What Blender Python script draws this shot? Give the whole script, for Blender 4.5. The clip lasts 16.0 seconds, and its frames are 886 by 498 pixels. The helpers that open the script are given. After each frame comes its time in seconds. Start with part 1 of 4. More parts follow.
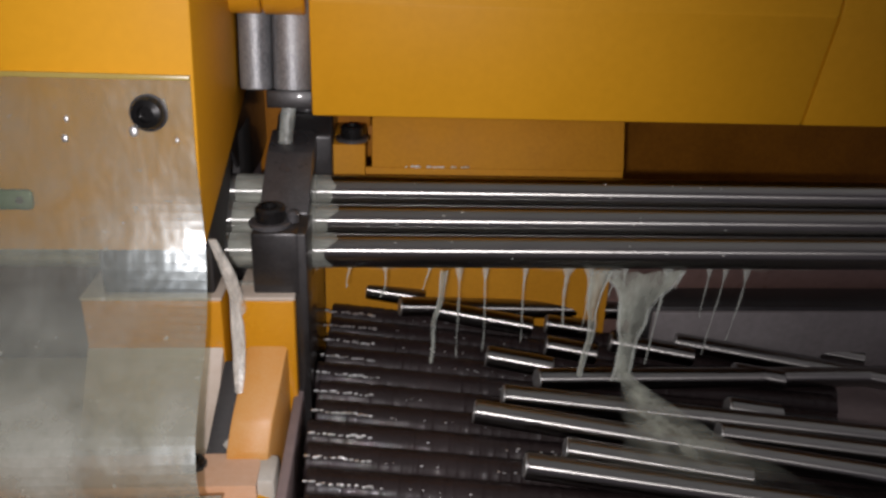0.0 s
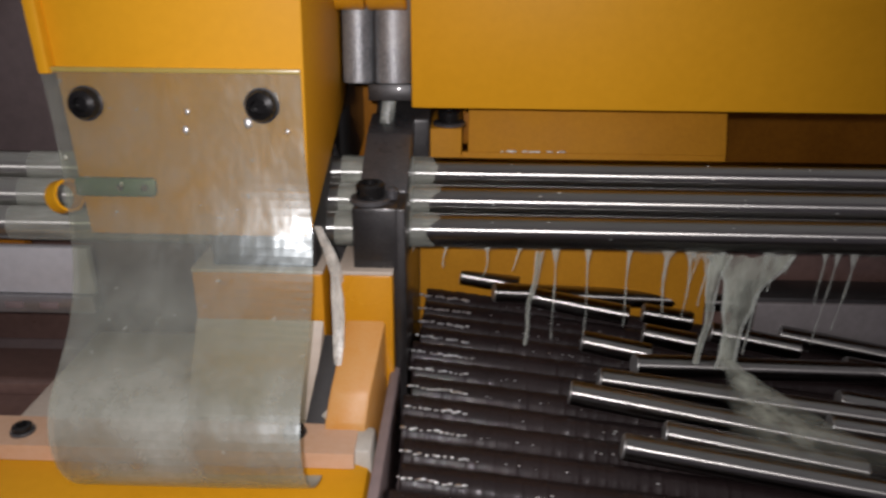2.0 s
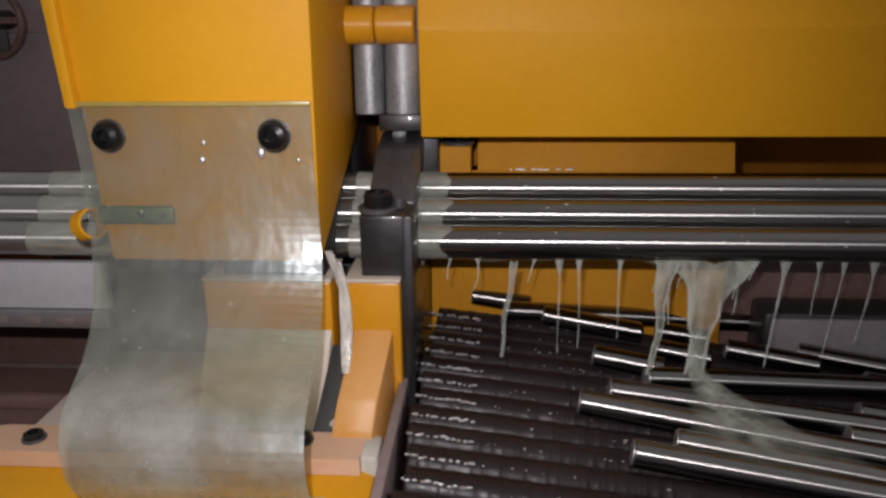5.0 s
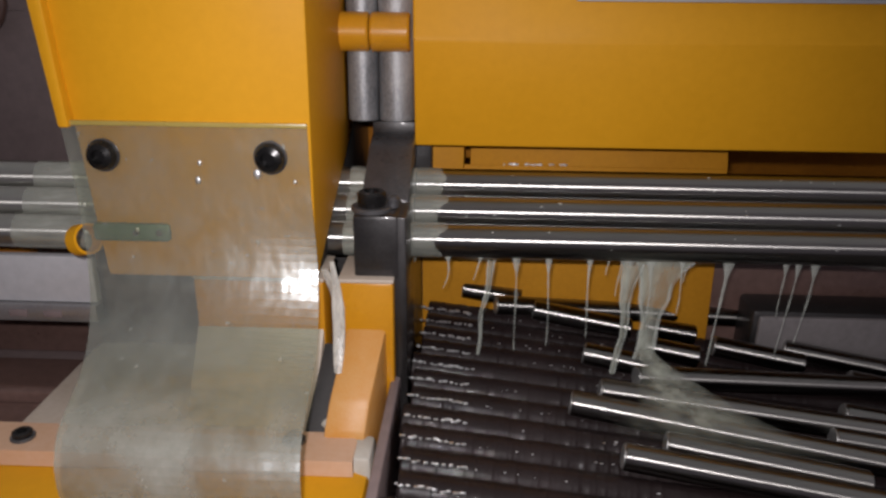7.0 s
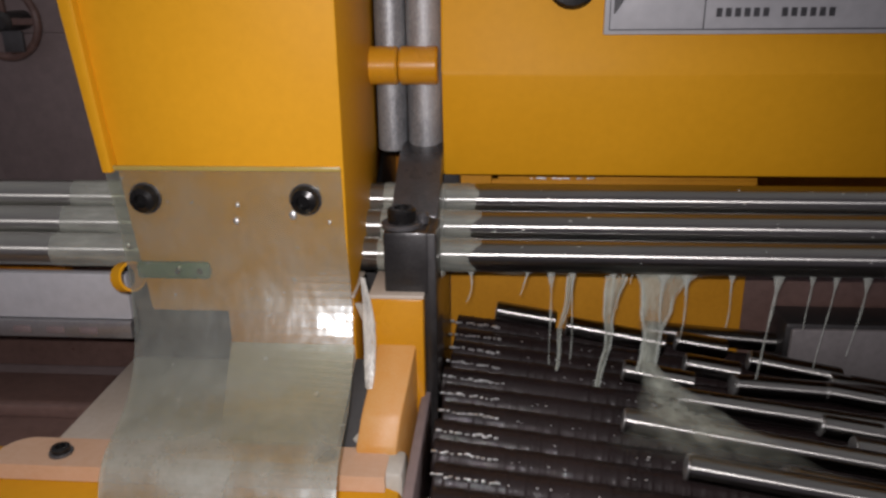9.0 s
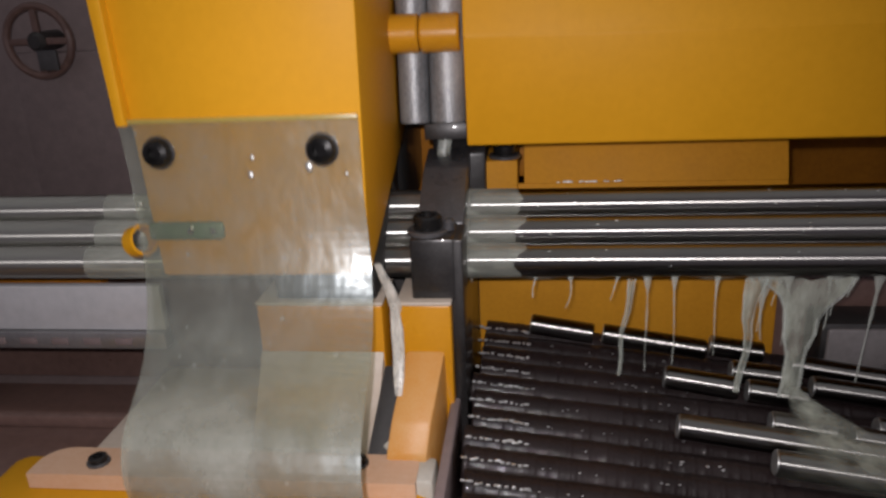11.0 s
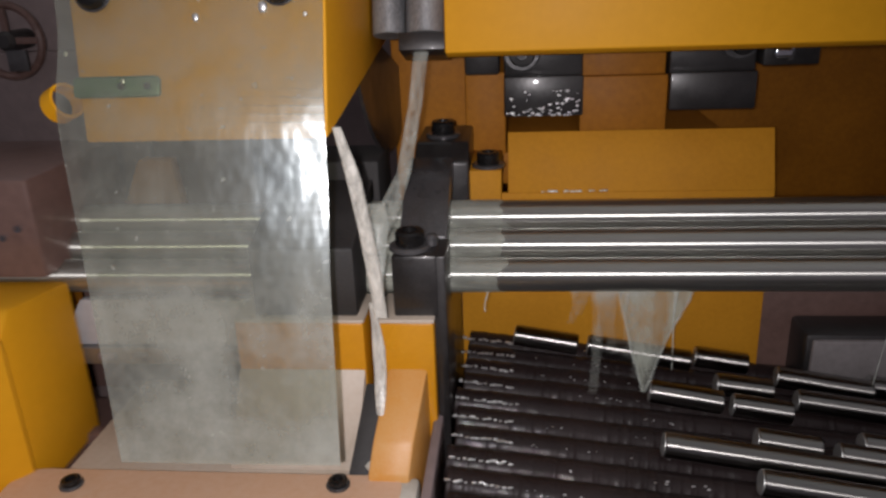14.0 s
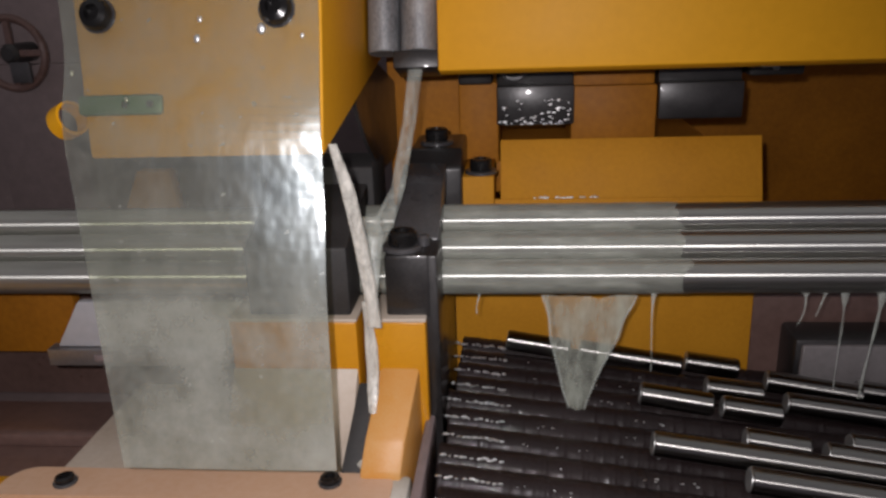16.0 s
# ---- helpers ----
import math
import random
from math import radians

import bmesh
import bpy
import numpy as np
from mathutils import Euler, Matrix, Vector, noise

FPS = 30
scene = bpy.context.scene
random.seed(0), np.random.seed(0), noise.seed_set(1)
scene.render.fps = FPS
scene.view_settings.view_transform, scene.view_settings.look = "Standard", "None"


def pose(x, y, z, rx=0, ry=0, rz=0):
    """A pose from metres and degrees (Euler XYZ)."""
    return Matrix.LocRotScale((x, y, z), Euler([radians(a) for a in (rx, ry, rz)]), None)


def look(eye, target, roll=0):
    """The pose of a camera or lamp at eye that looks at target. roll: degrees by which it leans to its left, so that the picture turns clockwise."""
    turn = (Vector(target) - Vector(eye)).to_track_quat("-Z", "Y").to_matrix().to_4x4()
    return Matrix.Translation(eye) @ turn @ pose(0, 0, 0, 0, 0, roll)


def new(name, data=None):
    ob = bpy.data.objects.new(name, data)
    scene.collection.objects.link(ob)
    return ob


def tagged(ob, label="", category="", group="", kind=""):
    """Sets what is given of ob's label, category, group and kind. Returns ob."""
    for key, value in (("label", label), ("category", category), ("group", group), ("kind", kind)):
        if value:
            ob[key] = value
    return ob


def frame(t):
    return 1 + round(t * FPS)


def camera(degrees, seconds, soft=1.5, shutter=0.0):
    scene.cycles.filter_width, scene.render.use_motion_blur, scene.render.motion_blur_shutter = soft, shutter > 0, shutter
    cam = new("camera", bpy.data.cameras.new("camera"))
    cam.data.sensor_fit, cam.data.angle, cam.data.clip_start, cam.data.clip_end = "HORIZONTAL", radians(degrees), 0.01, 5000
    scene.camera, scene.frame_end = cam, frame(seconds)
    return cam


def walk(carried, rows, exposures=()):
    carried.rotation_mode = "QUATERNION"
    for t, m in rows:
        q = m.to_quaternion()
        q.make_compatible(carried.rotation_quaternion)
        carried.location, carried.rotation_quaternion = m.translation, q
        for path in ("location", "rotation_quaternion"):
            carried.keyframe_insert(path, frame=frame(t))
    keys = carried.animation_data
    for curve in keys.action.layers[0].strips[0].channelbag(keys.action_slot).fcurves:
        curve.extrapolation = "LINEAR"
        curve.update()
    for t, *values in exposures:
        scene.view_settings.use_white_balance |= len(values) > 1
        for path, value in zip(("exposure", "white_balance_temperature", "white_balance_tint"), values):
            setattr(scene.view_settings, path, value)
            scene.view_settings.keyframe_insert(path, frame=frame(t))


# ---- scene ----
cam = camera(60.1, 16.0, soft=2.7, shutter=0.5)

PATH = [
    (0, (0.0073, 0.0094, 1.3699), (0.0881, 0.9225, 0.9702), 2.41),
    (0.5, (0.0048, 0.0078, 1.3687), (0.0593, 0.9224, 0.9681), 1.68),
    (1, (0.0051, 0.0051, 1.3638), (0.0422, 0.9210, 0.9640), 1.02),
    (1.5, (0.0011, 0.0029, 1.3553), (0.0276, 0.9245, 0.9681), 0.92),
    (2, (-0.0017, -0.0036, 1.3429), (-0.0323, 0.9190, 0.9582), 0.37),
    (2.5, (0.0036, -0.0123, 1.3375), (-0.0762, 0.9195, 0.9835), -0.50),
    (3, (0.0092, -0.0176, 1.3299), (-0.0653, 0.9232, 0.9995), -0.29),
    (3.5, (0.0085, -0.0191, 1.3261), (-0.0556, 0.9239, 0.9994), -0.14),
    (4, (0.0132, -0.0221, 1.3146), (-0.0562, 0.9272, 1.0078), -0.74),
    (4.5, (0.0154, -0.0226, 1.3047), (-0.0538, 0.9262, 0.9964), -0.83),
    (7, (0.0048, -0.0104, 1.3309), (-0.0373, 0.9241, 0.9776), 0.40),
    (7.5, (-0.0009, -0.0091, 1.3304), (-0.0496, 0.9236, 0.9732), 0.53),
    (8, (-0.0094, -0.0154, 1.3293), (-0.0518, 0.9232, 0.9870), 0.67),
    (8.5, (-0.0081, -0.0143, 1.3330), (-0.0616, 0.9271, 1.0000), 0.25),
    (9, (-0.0006, -0.0122, 1.3357), (-0.0727, 0.9254, 0.9953), -0.69),
    (11.5, (0.0042, -0.0116, 1.3376), (-0.1150, 0.9238, 1.0049), -2.55),
    (12, (-0.0008, -0.0046, 1.3476), (-0.1126, 0.9245, 0.9950), -1.70),
    (12.5, (-0.0026, 0.0073, 1.3567), (-0.1021, 0.9339, 0.9942), -1.56),
    (13, (0.0012, 0.0060, 1.3537), (-0.1011, 0.9380, 1.0061), -2.46),
    (13.5, (-0.0014, 0.0080, 1.3534), (-0.0942, 0.9407, 1.0050), -2.28),
    (14, (0.0025, 0.0088, 1.3539), (-0.0887, 0.9411, 1.0039), -2.26),
    (14.5, (0.0060, 0.0078, 1.3463), (-0.0850, 0.9434, 1.0052), -2.36),
    (15, (0.0110, -0.0064, 1.3417), (-0.0843, 0.9341, 1.0155), -2.15),
    (15.5, (0.0090, -0.0061, 1.3421), (-0.0781, 0.9354, 1.0166), -2.07),
    (16, (0.0094, -0.0079, 1.3374), (-0.0810, 0.9361, 1.0202), -2.09),
]
walk(cam, [(t, look(eye, target, roll)) for t, eye, target, roll in PATH])

# ---- light: the torch beside the lens, and a dim hall ----
world = bpy.data.worlds.new("hall")
scene.world = world
world.use_nodes = True
sky_nodes = world.node_tree.nodes
sky_way = sky_nodes.new("ShaderNodeTexCoord")
sky_split = sky_nodes.new("ShaderNodeSeparateXYZ")
sky_ramp = sky_nodes.new("ShaderNodeValToRGB")
sky_half = sky_nodes.new("ShaderNodeMapRange")
sky_half.inputs[1].default_value, sky_half.inputs[2].default_value = -1, 1
world.node_tree.links.new(sky_way.outputs["Generated"], sky_split.inputs[0])
world.node_tree.links.new(sky_split.outputs[2], sky_half.inputs[0])
world.node_tree.links.new(sky_half.outputs[0], sky_ramp.inputs[0])
world.node_tree.links.new(sky_ramp.outputs[0], sky_nodes["Background"].inputs[0])
# dim hall: a lit floor and walls below a dark roof
for at, v in ((0.0, 0.5), (0.45, 1.0), (0.62, 0.9), (0.82, 0.3)):
    e = sky_ramp.color_ramp.elements[0] if at == 0.0 else sky_ramp.color_ramp.elements[1] if at == 0.82 else sky_ramp.color_ramp.elements.new(at)
    e.position, e.color = at, (0.98 * v, 0.86 * v, 1.0 * v, 1)
sky_nodes["Background"].inputs[1].default_value = 0.29
torch = new("torch", bpy.data.lights.new("torch", "SPOT"))
torch.data.energy = 14.2
torch.data.spot_size, torch.data.spot_blend = radians(110), 1.0
torch.data.shadow_soft_size = 0.006
torch.data.color = (1.0, 0.945, 0.965)
torch.matrix_world = look((-0.012, -0.025, 1.362), (-0.11, 0.6, 1.02))
scene.view_settings.exposure = 0.0


# ---- materials ----
def nodes_of(name):
    m = bpy.data.materials.new(name)
    m.use_nodes = True
    nt = m.node_tree
    return m, nt, nt.nodes["Principled BSDF"], nt.nodes["Material Output"]


def coords(nt, scale=(1, 1, 1)):
    c = nt.nodes.new("ShaderNodeTexCoord")
    mp = nt.nodes.new("ShaderNodeMapping")
    mp.inputs["Scale"].default_value = scale
    nt.links.new(c.outputs["Object"], mp.inputs[0])
    return mp.outputs[0]


def noise_tex(nt, vec, scale, detail=4, rough=0.6):
    n = nt.nodes.new("ShaderNodeTexNoise")
    n.inputs["Scale"].default_value, n.inputs["Detail"].default_value, n.inputs["Roughness"].default_value = scale, detail, rough
    nt.links.new(vec, n.inputs["Vector"])
    return n.outputs[0]


def ramp(nt, fac, stops):
    r = nt.nodes.new("ShaderNodeValToRGB")
    while len(r.color_ramp.elements) < len(stops):
        r.color_ramp.elements.new(0.5)
    for e, (p, col) in zip(r.color_ramp.elements, stops):
        e.position, e.color = p, (*col, 1) if len(col) == 3 else col
    nt.links.new(fac, r.inputs[0])
    return r.outputs[0]


def grey(v):
    return (v, v, v)


def bump(nt, bsdf, height, strength, distance):
    b = nt.nodes.new("ShaderNodeBump")
    b.inputs["Strength"].default_value, b.inputs["Distance"].default_value = strength, distance
    nt.links.new(height, b.inputs["Height"])
    nt.links.new(b.outputs[0], bsdf.inputs["Normal"])


def mixed(nt, fac, a, b):
    m = nt.nodes.new("ShaderNodeMix")
    m.data_type = "RGBA"
    nt.links.new(fac, m.inputs[0])
    for sock, v in ((m.inputs[6], a), (m.inputs[7], b)):
        if isinstance(v, tuple):
            sock.default_value = (*v, 1)
        else:
            nt.links.new(v, sock)
    return m.outputs[2]


def surface(name, dark, light, rough=(0.4, 0.6), scale=30.0, metal=0.0, relief=0.15, depth=0.001, coat=0.0, stretch=(1, 1, 1)):
    """A two-scale mottled surface."""
    m, nt, b, _ = nodes_of(name)
    v = coords(nt, stretch)
    big, fine = noise_tex(nt, v, scale * 0.25, 5), noise_tex(nt, v, scale * 6, 6)
    f = nt.nodes.new("ShaderNodeMath")
    f.operation = "MULTIPLY_ADD"
    f.inputs[1].default_value = 0.4
    nt.links.new(fine, f.inputs[0])
    g = nt.nodes.new("ShaderNodeMath")
    g.operation = "MULTIPLY"
    g.inputs[1].default_value = 0.6
    nt.links.new(big, g.inputs[0])
    nt.links.new(g.outputs[0], f.inputs[2])
    nt.links.new(ramp(nt, f.outputs[0], [(0.3, dark), (0.7, light)]), b.inputs["Base Color"])
    nt.links.new(ramp(nt, big, [(0.3, grey(rough[0])), (0.7, grey(rough[1]))]), b.inputs["Roughness"])
    b.inputs["Metallic"].default_value = metal
    b.inputs["Coat Weight"].default_value = coat
    b.inputs["Coat Roughness"].default_value = 0.08
    bump(nt, b, f.outputs[0], relief, depth)
    if coat > 0.25:
        nt.links.new(b.inputs["Normal"].links[0].from_socket, b.inputs["Coat Normal"])
    return m


def steel_bar(name, milk_from, milk_to, base=0.42, rough=0.24):
    """Turned bar steel, wet, with milky coolant between two places along it; the bar's axis is its own x."""
    m, nt, b, _ = nodes_of(name)
    v = coords(nt)
    sep = nt.nodes.new("ShaderNodeSeparateXYZ")
    nt.links.new(v, sep.inputs[0])
    wob = noise_tex(nt, v, 38, 3)
    add = nt.nodes.new("ShaderNodeMath")
    add.operation = "MULTIPLY_ADD"
    add.inputs[1].default_value = 0.012
    nt.links.new(wob, add.inputs[0])
    nt.links.new(sep.outputs[0], add.inputs[2])
    rng = nt.nodes.new("ShaderNodeMapRange")
    rng.inputs[1].default_value, rng.inputs[2].default_value = milk_from + 0.006, milk_to + 0.006
    rng.inputs[3].default_value, rng.inputs[4].default_value = 1, 0
    nt.links.new(add.outputs[0], rng.inputs[0])
    lines = noise_tex(nt, coords(nt, (3500, 3, 3)), 1.0, 2)
    grime = noise_tex(nt, coords(nt, (6, 60, 60)), 1.0, 5)
    col = ramp(nt, grime, [(0.3, grey(base * 0.75)), (0.7, (base * 1.1, base * 1.06, base))])
    milk = ramp(nt, noise_tex(nt, coords(nt, (5, 90, 90)), 1.0, 5), [(0.3, (0.36, 0.37, 0.33)), (0.5, (0.58, 0.59, 0.53)), (0.75, (0.68, 0.69, 0.62))])
    nt.links.new(mixed(nt, rng.outputs[0], col, milk), b.inputs["Base Color"])
    met = ramp(nt, rng.outputs[0], [(0.0, grey(1.0)), (1.0, grey(0.78))])
    nt.links.new(met, b.inputs["Metallic"])
    rg = ramp(nt, rng.outputs[0], [(0.0, grey(rough)), (1.0, grey(rough + 0.12))])
    nt.links.new(rg, b.inputs["Roughness"])
    b.inputs["Anisotropic"].default_value = 1.0
    tan = nt.nodes.new("ShaderNodeTangent")
    tan.direction_type, tan.axis = "RADIAL", "X"
    nt.links.new(tan.outputs[0], b.inputs["Tangent"])
    b.inputs["Anisotropic Rotation"].default_value = BAR_TURN
    bump(nt, b, lines, 0.3, 0.0003)
    return m


BAR_TURN = 0.25
YELLOW = surface("yellow_paint", (0.61, 0.285, 0.007), (0.71, 0.335, 0.011), (0.5, 0.62), 20, 0, 0.05, 0.0006, 0.0)
YELLOW_WET = surface("wet_yellow_paint", (0.40, 0.17, 0.009), (0.55, 0.25, 0.016), (0.55, 0.75), 40, 0, 0.15, 0.001, 0.0)
GLOSSY_YELLOW = surface("glossy_yellow_paint", (0.52, 0.22, 0.008), (0.62, 0.28, 0.012), (0.22, 0.34), 30, 0, 0.05, 0.0006, 0.4)
# bright metal for coolant drops and for beads that stand in for glints
GLINT_BEAD = surface("water_glint", (0.8, 0.8, 0.8), (0.95, 0.95, 0.95), (0.4, 0.5), 40, 1.0, 0.0, 0.001)
RESIDUE = surface("residue_on_yellow", (0.55, 0.22, 0.02), (0.60, 0.34, 0.13), (0.35, 0.55), 110, 0, 0.1, 0.001, 0.0)
PALE = surface("pale_worn_plate", (0.42, 0.34, 0.26), (0.55, 0.48, 0.41), (0.4, 0.65), 30, 0, 0.2, 0.001)
BLACK = surface("black_oxide_steel", (0.012, 0.011, 0.011), (0.045, 0.042, 0.042), (0.28, 0.5), 60, 0.3, 0.25, 0.001, 0.2)
WETGREY = surface("wet_grey_casting", (0.025, 0.024, 0.026), (0.10, 0.097, 0.10), (0.2, 0.45), 70, 0.2, 0.5, 0.0015, 0.3)
BOLTBLACK = surface("black_bolt", (0.008, 0.008, 0.008), (0.03, 0.028, 0.028), (0.2, 0.35), 90, 0.5, 0.1, 0.0005)
GALV = surface("galvanised_tube", (0.12, 0.125, 0.135), (0.5, 0.5, 0.5), (0.4, 0.6), 90, 0.5, 0.6, 0.0012, 0, (1, 1, 0.5))
BROWN = surface("brown_oily_tray", (0.085, 0.05, 0.042), (0.19, 0.115, 0.098), (0.2, 0.5), 18, 0, 0.2, 0.002, 0.3)
JAW = surface("dull_jaw_steel", (0.012, 0.011, 0.011), (0.04, 0.037, 0.036), (0.6, 0.8), 60, 0.0, 0.2, 0.001)
DARK = surface("dark_machine_paint", (0.15, 0.115, 0.115), (0.25, 0.195, 0.19), (0.4, 0.6), 14, 0, 0.2, 0.002)
CRUST = surface("pale_wet_crust", (0.40, 0.38, 0.33), (0.56, 0.54, 0.49), (0.35, 0.55), 40, 0, 0.25, 0.001)
STRIP = surface("peach_worn_paint", (0.54, 0.32, 0.19), (0.63, 0.44, 0.32), (0.4, 0.6), 26, 0, 0.15, 0.001)
SAWN = surface("sawn_steel", (0.4, 0.4, 0.4), (0.62, 0.62, 0.6), (0.35, 0.5), 300, 0.85, 0.4, 0.0004)
PANEL = surface("pale_grey_panel", (0.36, 0.36, 0.38), (0.52, 0.52, 0.54), (0.35, 0.5), 16, 0.1, 0.05, 0.0005)
SHELFGREY = surface("wet_grey_sheet", (0.16, 0.145, 0.145), (0.27, 0.25, 0.25), (0.3, 0.5), 24, 0.2, 0.15, 0.001)
RAIL = surface("rail_steel", (0.25, 0.25, 0.26), (0.45, 0.44, 0.44), (0.25, 0.4), 50, 0.8, 0.1, 0.0005)
CHROME = surface("bright_clip", (0.5, 0.5, 0.52), (0.75, 0.75, 0.78), (0.08, 0.2), 50, 1.0, 0.2, 0.001)
OLD_ROD = surface("dirty_wet_rod", (0.009, 0.006, 0.006), (0.022, 0.0145, 0.0145), (0.4, 0.55), 60, 0.0, 0.4, 0.002, 0.26)
# stained yellow paint, darkened to carry the shade of the rear recess
DIM_YELLOW = surface("dim_stained_yellow", (0.22, 0.08, 0.006), (0.43, 0.165, 0.011), (0.5, 0.7), 26, 0, 0.15, 0.001)
SHEET_EDGE = surface("sheet_edge", (0.34, 0.24, 0.05), (0.42, 0.33, 0.1), (0.2, 0.4), 60)
PLATE_INK = surface("dark_ink", (0.03, 0.03, 0.035), (0.05, 0.05, 0.055), (0.4, 0.5), 40)
CONCRETE = surface("hall_floor", (0.06, 0.055, 0.05), (0.12, 0.11, 0.1), (0.6, 0.8), 4)
LATCH = surface("green_grey_latch", (0.1, 0.16, 0.1), (0.2, 0.28, 0.18), (0.3, 0.5), 50, 0.2)
OLD_ROD.node_tree.nodes["Principled BSDF"].inputs["Specular IOR Level"].default_value = 0.15
for paint in (YELLOW, YELLOW_WET, DIM_YELLOW):
    paint.node_tree.nodes["Principled BSDF"].inputs["Specular IOR Level"].default_value = 0.22
CUT_BAR = steel_bar("bright_bar_steel", -0.03, -0.02, 0.29, 0.3)
STOCK_BAR = steel_bar("milky_bar_steel", -2.0, 0.4, 0.46, 0.31)
PIECE = steel_bar("loose_bar_steel", -0.02, -0.012, 0.30, 0.29)


def coolant_material(name, alpha, col=(0.62, 0.66, 0.6)):
    m, nt, b, out = nodes_of(name)
    v = coords(nt, (1, 1, 0.25))
    n = noise_tex(nt, v, 160, 4)
    b.inputs["Base Color"].default_value = (*col, 1)
    b.inputs["Roughness"].default_value = 0.25
    nt.links.new(ramp(nt, n, [(0.35, grey(alpha * 0.3)), (0.68, grey(min(1, alpha * 1.5)))]), b.inputs["Alpha"])
    bump(nt, b, n, 0.5, 0.002)
    return m


COOLANT = coolant_material("milky_coolant", 0.27)


def froth_material():
    """Milky froth clinging to a bar, streaked along it and thinner in patches."""
    m, nt, b, out = nodes_of("milky_froth")
    streak = noise_tex(nt, coords(nt, (9, 70, 70)), 1.0, 5)
    fine = noise_tex(nt, coords(nt, (60, 160, 160)), 1.0, 4)
    nt.links.new(ramp(nt, fine, [(0.3, (0.42, 0.44, 0.38)), (0.7, (0.62, 0.64, 0.56))]), b.inputs["Base Color"])
    b.inputs["Roughness"].default_value = 0.3
    b.inputs["Specular IOR Level"].default_value = 1.0
    b.inputs["Anisotropic"].default_value = 1.0
    b.inputs["Anisotropic Rotation"].default_value = BAR_TURN
    tan = nt.nodes.new("ShaderNodeTangent")
    tan.direction_type, tan.axis = "RADIAL", "X"
    nt.links.new(tan.outputs[0], b.inputs["Tangent"])
    nt.links.new(ramp(nt, streak, [(0.3, grey(0.18)), (0.62, grey(0.52))]), b.inputs["Alpha"])
    bump(nt, b, fine, 0.15, 0.0006)
    return m


FROTH = froth_material()


def run_material():
    """Thin milky run-off; its thickness is stored on the mesh."""
    m, nt, b, out = nodes_of("milky_run_off")
    thin = nt.nodes.new("ShaderNodeAttribute")
    thin.attribute_name = "thickness"
    n = noise_tex(nt, coords(nt, (55, 55, 18)), 1.0, 5)
    patch = ramp(nt, n, [(0.35, grey(0.25)), (0.65, grey(1.0))])
    mul = nt.nodes.new("ShaderNodeMath")
    mul.operation = "MULTIPLY"
    nt.links.new(thin.outputs["Fac"], mul.inputs[0])
    nt.links.new(patch, mul.inputs[1])
    nt.links.new(mul.outputs[0], b.inputs["Alpha"])
    b.inputs["Base Color"].default_value = (0.5, 0.53, 0.45, 1)
    b.inputs["Roughness"].default_value = 0.3
    bump(nt, b, n, 0.4, 0.002)
    return m


RUN = run_material()
COOLANT_THICK = coolant_material("frothy_coolant", 0.95, (0.7, 0.68, 0.62))


